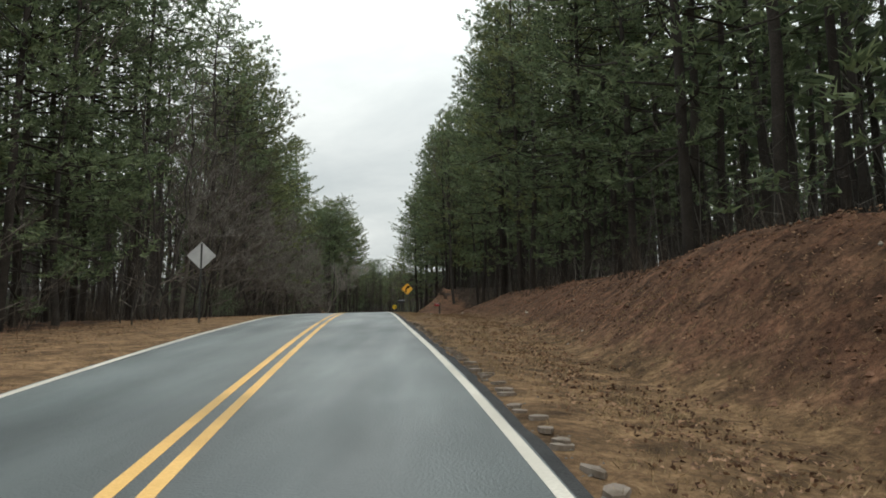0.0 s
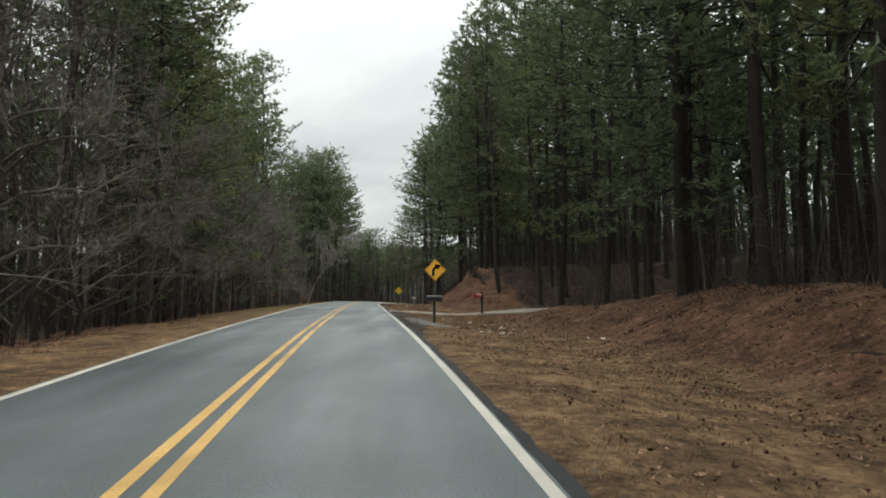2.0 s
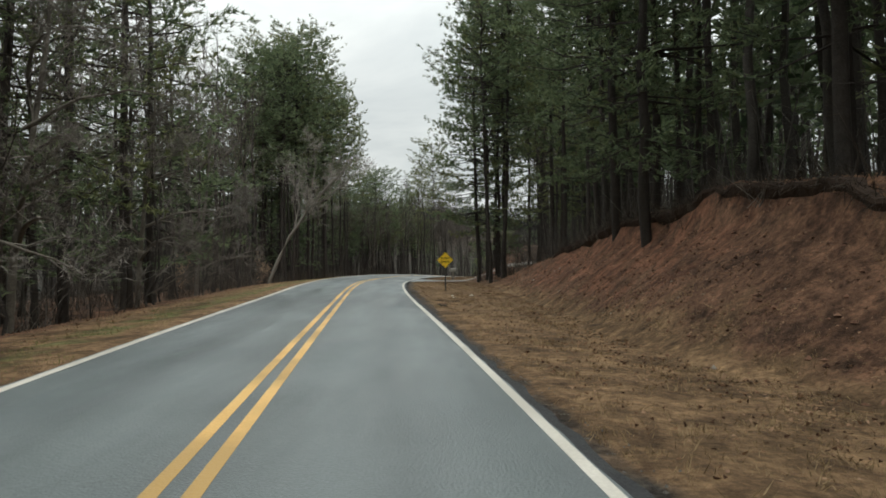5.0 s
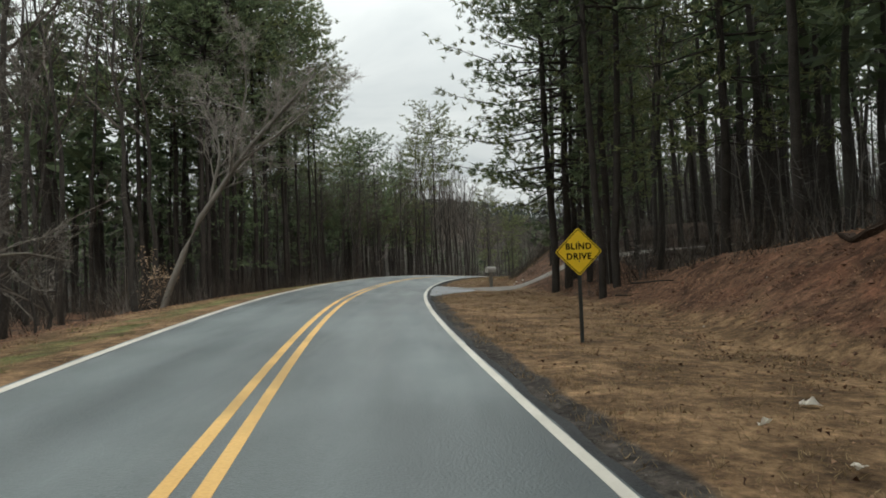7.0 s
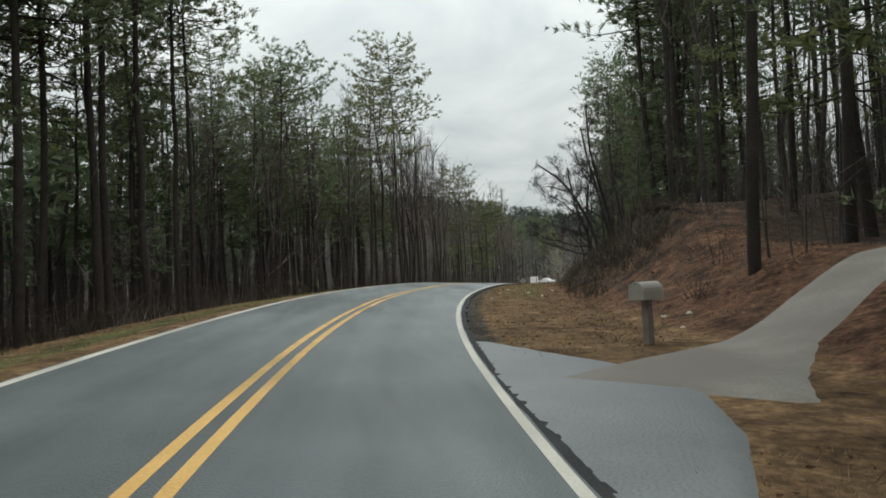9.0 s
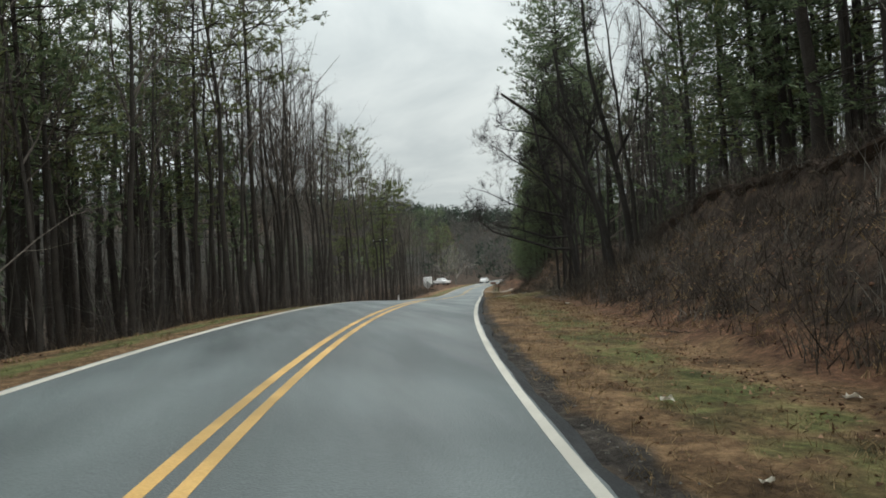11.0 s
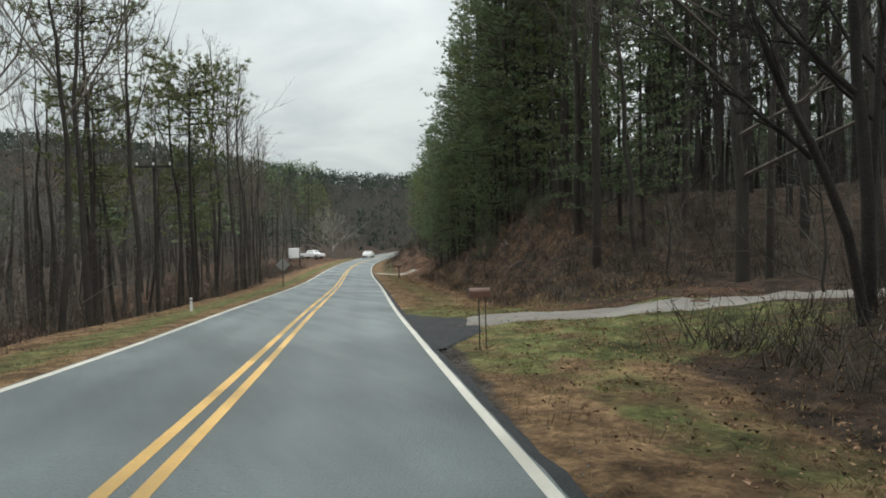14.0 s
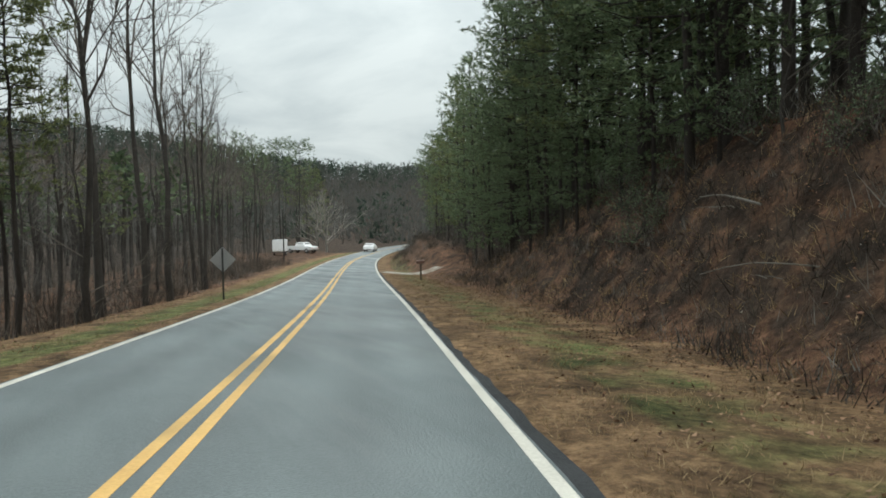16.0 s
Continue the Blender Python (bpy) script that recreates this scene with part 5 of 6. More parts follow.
    for name, soup, mat, label in (("woods_trunks", trunks, M_BARK_DEEP, "dark crowded trunks deep inside the woods"), ("woods_needles", needles, M_WOODS_GREEN_SHADE, "pine foliage deep inside the woods, coloured darker for shade"),
                                   ("woods_twigs", twigs, M_WOODS_BROWN, "leafless grey-brown branches deep inside the woods"), ("thicket", thicket, M_WOODS_BROWN, "dense grey-brown leafless thicket under the trees"), ("far_woods", far_b, M_FAR_HAZE, "leafless woods on the far hillside, coloured grey for haze"),
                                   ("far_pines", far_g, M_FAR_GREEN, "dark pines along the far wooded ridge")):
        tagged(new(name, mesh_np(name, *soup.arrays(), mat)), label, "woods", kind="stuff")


woods_behind()


# ---- roadside things ----
def road_z(s, up):
    """A height given over the road's centre line, as a world height."""
    return float(np.interp(s, STEP, LINE[:, 2])) + up


def diamond(side, r=0.04, n=4):
    """Outline (x, z) of a square on its point, with rounded corners."""
    h, out = side / 2 - r, []
    for k, (cx, cz) in enumerate(((h, h), (-h, h), (-h, -h), (h, -h))):
        for j in range(n + 1):
            a = math.pi / 2 * (k + j / n)
            x, z = cx + r * math.cos(a), cz + r * math.sin(a)
            out.append(((x - z) * math.sqrt(0.5), (x + z) * math.sqrt(0.5)))
    return out


def ring(bm, outer, inner, y):
    a = [bm.verts.new((x, y, z)) for x, z in outer]
    b = [bm.verts.new((x, y, z)) for x, z in inner]
    c = [bm.verts.new((x, y + 0.001, z)) for x, z in outer]
    for i in range(len(a)):
        j = (i + 1) % len(a)
        bm.faces.new((a[i], a[j], b[j], b[i]))
        bm.faces.new((a[j], a[i], c[i], c[j]))
    return bm


def u_post(height, w=0.045):
    """A flanged channel post that reaches 0.3 m into the ground."""
    o = [(-w / 2 - 0.015, 0), (-w / 2, 0), (-w / 2 + 0.008, 0.03), (w / 2 - 0.008, 0.03), (w / 2, 0), (w / 2 + 0.015, 0), (w / 2 + 0.015, 0.006), (w / 2 + 0.004, 0.006), (w / 2 - 0.004, 0.036), (-w / 2 + 0.004, 0.036), (-w / 2 - 0.004, 0.006), (-w / 2 - 0.015, 0.006)]
    bm = bmesh.new()
    a = [bm.verts.new((x, y, -0.3)) for x, y in o]
    b = [bm.verts.new((x, y, height)) for x, y in o]
    for i in range(len(o)):
        j = (i + 1) % len(o)
        bm.faces.new((a[i], a[j], b[j], b[i]))
    bm.faces.new(b)
    bmesh.ops.recalc_face_normals(bm, faces=bm.faces)
    return bm


def lettering(text, size, mat, parent, x, y, z):
    """Flat letters that face the -y side."""
    cu = bpy.data.curves.new("letters", "FONT")
    cu.body, cu.size, cu.align_x, cu.align_y, cu.extrude, cu.offset = text, size, "CENTER", "CENTER", 0.001, size * 0.028
    cu.space_character = 1.12
    tmp = new("letters", cu)
    me = bpy.data.meshes.new_from_object(tmp)
    bpy.data.objects.remove(tmp)
    me.materials.append(mat)
    ob = new("lettering", me)
    ob.parent = parent
    ob.matrix_local = pose(x, y, z, 90, 0, 0)
    return ob


def sign(label, side, s, d, centre, mat, back=False, post=M_STEEL, turn=0.0, lean=0.0):
    """A diamond warning sign on a channel post; centre over the road's centre line."""
    base = spot(s, d)
    top = new("warning_sign")
    cz = road_z(s, centre) - base.z
    panel = part("panel", prism(bmesh.new(), [(x, z + cz) for x, z in diamond(side)], -0.003, 0.0), M_ALU if back else mat, top, "bare aluminium panel back" if back else "")
    part("post", u_post(cz + (side * 0.62 if back else side * 0.3)), post, top)
    if not back:
        for off in (-0.006,):
            o, i = diamond(side - 0.035, 0.035), diamond(side - 0.065, 0.03)
            part("border", ring(bmesh.new(), [(x, z + cz) for x, z in o], [(x, z + cz) for x, z in i], off), M_SIGN_BLACK, panel, "thin black border line")
    for q in (0.28, -0.28):
        bm = bmesh.new()
        cyl(bm, 0.012, 0.012, 0.012, (0, -0.004 if not back else 0.036, cz + side * q), (90, 0, 0), 8)
        part("bolt", bm, M_STEEL, panel)
    top.matrix_world = pose(base.x, base.y, base.z, 0, lean, heading(s) + turn)
    if back:
        top.matrix_world = pose(base.x, base.y, base.z, 0, lean, heading(s) + 180 + turn) @ pose(0, 0, 0, 0, 0, 180)
        for ch in top.children:
            if ch.name.startswith("post"):
                ch.matrix_local = pose(0, -0.04, 0)
    return tagged(top, label, "road sign"), panel, cz


curve, panel, cz = sign("orange-yellow diamond curve warning sign on a grey post", 0.80, 56.3, 5.23, 2.27, M_SIGN_YELLOW, lean=0.5)
arc = lambda r, a: (0.115 - r * math.cos(a), -0.065 + r * math.sin(a))
arrow = bmesh.new()
inner = [arc(0.137, math.radians(x)) for x in range(0, 71, 10)]
outer = [arc(0.252, math.radians(x)) for x in range(0, 71, 10)]
ring_in = [(-0.022, -0.27)] + inner
ring_out = [(-0.137, -0.27)] + outer
va = [arrow.verts.new((x, -0.006, z + cz)) for x, z in ring_in]
vb = [arrow.verts.new((x, -0.006, z + cz)) for x, z in ring_out]
for i in range(len(va) - 1):
    arrow.faces.new((va[i], va[i + 1], vb[i + 1], vb[i]))
head = [arrow.verts.new((x, -0.0065, z + cz)) for x, z in ((-0.02, 0.265), (0.27, 0.235), (0.125, -0.005), (0.075, 0.075), (0.005, 0.175))]
arrow.faces.new(head)
for v in arrow.verts:
    v.co.x, v.co.z = v.co.x * 1.14 - 0.01, cz + (v.co.z - cz) * 1.14
part("arrow", arrow, M_SIGN_BLACK, panel, "black arrow bending to one side")

blind, panel, cz = sign("yellow diamond blind drive warning sign on a dark post", 0.65, 103.75, 5.27, 1.49, M_SIGN_YELLOW_B, post=M_POST_DARK)
lettering("BLIND", 0.165, M_SIGN_BLACK, panel, 0, -0.006, cz + 0.095)
lettering("DRIVE", 0.165, M_SIGN_BLACK, panel, 0, -0.006, cz - 0.095)
sign("back of a diamond road sign, bare grey aluminium on post", 0.82, 19.9, -5.1, 2.65, M_ALU, True, post=M_POST_DARK, turn=4)
sign("back of a diamond road sign, bare grey aluminium on post", 0.77, 238, -4.2, 1.58, M_ALU, True, post=M_POST_DARK, turn=-5)


def dome(w, h, n=8):
    """Outline of a mailbox end: square below, round above."""
    r = w / 2
    return [(-r, 0), (r, 0)] + [(r * math.cos(a), h - r + r * math.sin(a)) for a in np.linspace(0, math.pi, n + 1)]


def mailbox(s, d, centre, label, length, w, h, box_mat, post_mat, post_w, turn, posts=(0.0,), over=0.0, plate=False, flag=True, band=None, top_mat=None, post_at=0.0):
    """A mailbox whose door end is at its own -y side."""
    base = spot(s, d)
    top = new("mailbox")
    bz = road_z(s, centre) - base.z - h / 2
    body = part("box", prism(bmesh.new(), [(x, z + bz) for x, z in dome(w, h)], -length / 2, length / 2), box_mat, top)
    part("door", prism(bmesh.new(), [(x * 1.04, z * 1.02 + bz - 0.003) for x, z in dome(w, h)], -length / 2 - 0.022, -length / 2), box_mat, body)
    bm = bmesh.new()
    box(bm, 0.035, 0.02, 0.03, (0, -length / 2 - 0.03, bz + h - 0.04), bevel=0.004)
    part("latch", bm, M_STEEL, body)
    if top_mat:
        cap = [(x * 1.01, (z - h) * 1.0 + h + bz + 0.004) for x, z in dome(w, h) if z > h - w / 2 * 0.55]
        part("lid_top", prism(bmesh.new(), cap, -length / 2 + 0.004, length / 2 - 0.004), top_mat, body, "dull grey weathered top")
    if flag:
        bm = bmesh.new()
        box(bm, 0.006, 0.16, 0.022, (-w / 2 - 0.006, -length * 0.12, bz + h * 0.55))
        box(bm, 0.006, 0.06, 0.05, (-w / 2 - 0.006, -length * 0.12 + 0.08, bz + h * 0.57))
        part("flag", bm, M_RED, body, "faded red flag folded down")
    if plate:
        bm = bmesh.new()
        box(bm, 0.004, 0.13, 0.05, (-w / 2 - 0.004, length * 0.24, bz + h * 0.5))
        pl = part("plate", bm, M_OFFWHITE, body, "small white plate with dark bars")
        for k in range(4):
            bm = bmesh.new()
            box(bm, 0.002, 0.012, 0.03, (-w / 2 - 0.008, length * 0.24 - 0.042 + k * 0.028, bz + h * 0.5))
            part("bar", bm, M_BLACK, pl)
    if band:
        for k, zz in enumerate((0.62, 0.9)):
            bm = bmesh.new()
            box(bm, w * (1.03 if k == 0 else 0.72), length * 0.97, h * 0.13, (0, 0, bz + h * zz))
            part("stripe", bm, band, body, "white stripe")
    for x in posts:
        bm = bmesh.new()
        hgt = bz + over
        if len(posts) > 1:
            cyl(bm, post_w / 2, post_w / 2, hgt + 0.3, (0, x, -0.3), n=8)
        else:
            box(bm, post_w, post_w, hgt + 0.3, (post_at, x, (hgt - 0.3) / 2), bevel=0.006)
        part("post", bm, post_mat, top)
    top.matrix_world = pose(base.x, base.y, base.z, 0, 0, heading(s) + turn)
    return tagged(top, label, "mailbox")


mailbox(47.3, 4.3, 0.91, "black domed mailbox on a square black post", 0.56, 0.20, 0.235, M_BLACK, M_BLACK, 0.085, -90 + 4, plate=True)
mailbox(65.2, 8.9, 0.93, "red and white striped mailbox on a dark post", 0.48, 0.22, 0.27, M_RED, M_POST_DARK, 0.13, -62, posts=(0.32,), over=0.34, band=M_OFFWHITE, flag=False)
mailbox(132.0, 6.4, 0.66, "grey plastic mailbox on a thick grey wooden post", 0.52, 0.36, 0.34, M_GREY_BOX, M_GREYWOOD, 0.15, -60, flag=False)
mailbox(196.9, 3.98, 1.0, "brown metal mailbox on two thin black rods", 0.38, 0.16, 0.18, M_BROWN_BOX, M_BLACK, 0.022, -90 + 5, posts=(-0.02, 0.11), flag=False)
mailbox(252.6, 5.5, 1.0, "dark mailbox on a wooden post beside gravel drive", 0.5, 0.18, 0.24, M_BROWN_BOX, M_POSTWOOD, 0.11, -90, flag=False)


def utility_pole(s, d, top_z, label, arm=True):
    base = spot(s, d)
    top = new("utility_pole")
    h = road_z(s, top_z) - base.z
    bm = bmesh.new()
    cyl(bm, 0.095, 0.065, h + 0.6, (0, 0, -0.6), n=12)
    part("pole", bm, M_OAK, top)
    if arm:
        bm = bmesh.new()
        box(bm, 1.5, 0.09, 0.1, (0, -0.1, h - 0.35), bevel=0.01)
        part("crossarm", bm, M_OAK, top)
        for x in (-0.66, 0.0, 0.66):
            bm = bmesh.new()
            cyl(bm, 0.03, 0.045, 0.12, (x, -0.1, h - 0.30), n=8)
            part("insulator", bm, M_OFFWHITE, top)
    top.matrix_world = pose(base.x, base.y, base.z, 0, 0, heading(s))
    return tagged(top, label, "utility pole")


utility_pole(214.0, -6.65, 6.2, "dark wooden utility pole with a crossarm")
utility_pole(295.4, -8.7, 6.4, "dark wooden utility pole beside the road", False)


def wire(a, b, sag, r):
    """A hanging cable from a to b."""
    a, b = np.array(a, float), np.array(b, float)
    t = np.linspace(0, 1, 40)[:, None]
    p = a * (1 - t) + b * t
    p[:, 2] -= (4 * sag * t * (1 - t))[:, 0]
    soup = Soup()
    soup.tube(p, np.full(40, r), 4)
    tagged(new("power_line", mesh_np("power_line", *soup.arrays(), M_WIRE)), "thin black power line hanging across the road", "power line", "power lines")


for off, r in ((0.0, 0.009),):
    wire((9.3 + off * 0.9, 83.0 + off * 0.42, 14.6 + off * 0.1), (-30.0 + off * 0.9, 166.0 + off * 0.42, 8.4 + off * 0.1), 0.0, r)

bm = bmesh.new()
box(bm, 0.10, 0.035, 0.8, (0, 0, 0.12), bevel=0.008)
stake = new("marker_stake")
part("board", bm, M_OFFWHITE, stake)
bm = bmesh.new()
box(bm, 0.104, 0.039, 0.06, (0, 0, 0.42))
part("band", bm, M_GREYWOOD, stake)
stake.matrix_world = stand(212, -4.85, 0)
tagged(stake, "short white marker stake in the grass", "marker")


roadside_oak(191, 120.9, -8.25, 0.15, ((0, 0, -0.4), (0.7, 0, 1.6), (1.7, 0, 3.7), (2.8, 0.1, 5.3), (4.0, 0.1, 6.8), (5.4, 0.2, 8.4), (6.8, 0.2, 10.0)),
             ((((2.2, 0, 4.5), (2.6, 0.3, 6.4), (2.2, 0.6, 8.4), (1.6, 0.8, 10.2)), 0.075), (((2.9, 0.1, 5.4), (3.6, -0.2, 7.4), (3.8, -0.4, 9.4), (3.6, -0.6, 11.2)), 0.075),
              (((3.6, 0.1, 6.3), (4.8, 0.6, 8.2), (5.2, 0.9, 10.6)), 0.065), (((3.4, 0.1, 6.1), (5.0, -0.5, 6.9), (6.6, -0.9, 8.0), (7.6, -1.2, 9.0)), 0.065), (((2.4, 0, 4.8), (3.9, 0.6, 5.6), (5.6, 1.0, 6.2)), 0.05)),
             "pale leafless tree leaning out toward the road", 1.0, M_BARK_PALE, M_TWIG_LIGHT, "bare_tree", 0.6)


# ---- far yard: trailer, pickup and car ----
def wheel(name, r, w, at, parent):
    bm = bmesh.new()
    cyl(bm, r, r, w, (at[0] - w / 2, at[1], at[2]), (0, 90, 0), 18)
    ob = part(name, bm, M_RUBBER, parent)
    bm = bmesh.new()
    cyl(bm, r * 0.58, r * 0.58, w + 0.02, (at[0] - w / 2 - 0.01, at[1], at[2]), (0, 90, 0), 14)
    part("rim", bm, M_ALU, ob)


def trailer(s, d):
    top = new("box_trailer")
    bm = bmesh.new()
    box(bm, 1.9, 3.6, 1.75, (0, 0, 1.45), bevel=0.05)
    body = part("body", bm, M_OFFWHITE, top)
    bm = bmesh.new()
    box(bm, 1.6, 0.03, 1.5, (0, -1.815, 1.43), bevel=0.01)
    part("door", bm, M_OFFWHITE, body)
    for y in (-0.3, 0.4):
        wheel("wheel", 0.33, 0.2, (-0.85, y, 0.33), top)
        wheel("wheel", 0.33, 0.2, (0.85, y, 0.33), top)
    bm = bmesh.new()
    box(bm, 0.12, 1.1, 0.1, (0, 2.2, 0.5))
    part("hitch", bm, M_POST_DARK, top)
    top.matrix_world = stand(s, d, 8)
    tagged(top, "white enclosed box trailer parked in a yard", "trailer")


def vehicle(name, label, category, s, d, turn, pickup, on_asphalt=False):
    top = new(name)
    side = [(-2.3, 0.42), (-2.36, 0.62), (-2.3, 0.88), (-1.15, 0.98)] if not pickup else [(-2.6, 0.5), (-2.66, 0.75), (-2.6, 1.02), (-1.3, 1.1)]
    roof = [(-0.75, 1.42), (0.95, 1.46), (1.75, 1.0), (2.25, 0.95), (2.32, 0.45)] if not pickup else [(-0.85, 1.72), (0.55, 1.74), (0.8, 1.14), (2.6, 1.12), (2.62, 0.5)]
    bm = bmesh.new()
    prof = side + roof
    w = 0.88 if not pickup else 0.95
    vs = []
    for x in (-w, w):
        vs.append([bm.verts.new((x * (0.82 if z > 1.15 else 1.0), y, z)) for y, z in prof])
    bm.faces.new(vs[0])
    bm.faces.new(vs[1][::-1])
    for i in range(len(prof)):
        j = (i + 1) % len(prof)
        bm.faces.new((vs[0][j], vs[0][i], vs[1][i], vs[1][j]))
    bmesh.ops.recalc_face_normals(bm, faces=bm.faces)
    bmesh.ops.bevel(bm, geom=list(bm.edges), offset=0.04, segments=2, affect="EDGES")
    body = part("body", bm, M_OFFWHITE, top)
    for x in (-w * 0.86, w * 0.86):
        bm = bmesh.new()
        y0, y1 = (-0.62, 0.5) if pickup else (-0.85, 1.0)
        box(bm, 0.05, y1 - y0, 0.3, (x, (y0 + y1) / 2, 1.25 if not pickup else 1.42), bevel=0.01)
        part("side_window", bm, M_GLASS_DARK, body)
    for y, z, tilt in (((-0.97, 1.2, -28) if not pickup else (-1.06, 1.42, -20)), ((1.36, 1.23, 58) if not pickup else (0.69, 1.44, 22))):
        bm = bmesh.new()
        box(bm, 1.25, 0.03, 0.34, (0, y, z), (tilt * -1, 0, 0))
        part("windscreen", bm, M_GLASS_DARK, body)
    for y in ((-1.45, 1.45) if not pickup else (-1.65, 1.75)):
        for x in (-w * 0.9, w * 0.9):
            wheel("wheel", 0.33 if not pickup else 0.38, 0.22, (x, y, 0.33 if not pickup else 0.38), top)
    for x in (-w * 0.75, w * 0.75):
        bm = bmesh.new()
        box(bm, 0.22, 0.06, 0.14, (x, side[1][0] + 0.0, 0.78), bevel=0.01)
        part("tail_lamp", bm, M_TAIL, body)
    if on_asphalt:
        p = on_road(s, d, 0.0)
        top.matrix_world = pose(*p, math.degrees(float(np.interp(s, STEP, RISE))), 0, heading(s) + turn)
    else:
        top.matrix_world = stand(s, d, turn)
    tagged(top, label, category)


trailer(313, -12.9)
vehicle("pickup_truck", "white pickup truck parked in a roadside yard", "truck", 322, -11.6, 62, True)
vehicle("car", "white car standing on the distant road", "car", 330, -1.6, 180, False, True)


# ---- litter ----
def litter(places):
    rng = random.Random(8)
    for s, d, size in places:
        size *= 0.95
        bm = bmesh.new()
        n = 4
        g = [[bm.verts.new(((i / (n - 1) - 0.5) * size + rng.gauss(0, size * 0.08), (j / (n - 1) - 0.5) * size * rng.uniform(0.5, 0.8) + rng.gauss(0, size * 0.06), abs(rng.gauss(0.02, size * 0.22)))) for j in range(n)] for i in range(n)]
        for i in range(n - 1):
            for j in range(n - 1):
                bm.faces.new((g[i][j], g[i + 1][j], g[i + 1][j + 1], g[i][j + 1]))
        bmesh.ops.solidify(bm, geom=list(bm.faces), thickness=0.004)
        me = bpy.data.meshes.new("paper_scrap")
        bm.to_mesh(me)
        bm.free()
        me.materials.append(M_PAPER)
        ob = new("paper_scrap", me)
        ob.matrix_world = stand(s, d, rng.uniform(0, 360), 0.02)
        tagged(ob, "crumpled white paper scrap lying on the verge", "litter", "roadside litter")


litter([(43.8, 7.0, 0.14), (42.9, 6.1, 0.12), (42.9, 6.3, 0.16), (42.8, 6.45, 0.13), (42.2, 5.9, 0.15), (42.1, 6.05, 0.1), (42.8, 5.6, 0.12), (42.7, 5.35, 0.1), (44.7, 5.9, 0.12), (46.3, 6.7, 0.2), (46.0, 7.1, 0.12),
        (48.9, 6.5, 0.12), (49.5, 6.0, 0.18), (53.0, 5.3, 0.2), (45.1, 4.9, 0.12), (43.8, 5.8, 0.09), (43.6, 6.2, 0.1), (44.3, 5.5, 0.1), (39.8, 8.3, 0.2), (40.8, 8.2, 0.12), (20.9, 8.6, 0.16), (98.0, 6.0, 0.2)])
litter([(97.2, 5.0, 0.11), (95.8, 4.9, 0.12), (153.3, 4.5, 0.15), (153.3, 6.6, 0.17), (150.0, 5.5, 0.13), (147.6, 6.0, 0.15), (145.6, 4.0, 0.12), (175.2, 6.7, 0.14), (150.5, 4.2, 0.1), (135.5, 8.4, 0.18), (136.2, 8.0, 0.14), (134.2, 7.8, 0.12)])


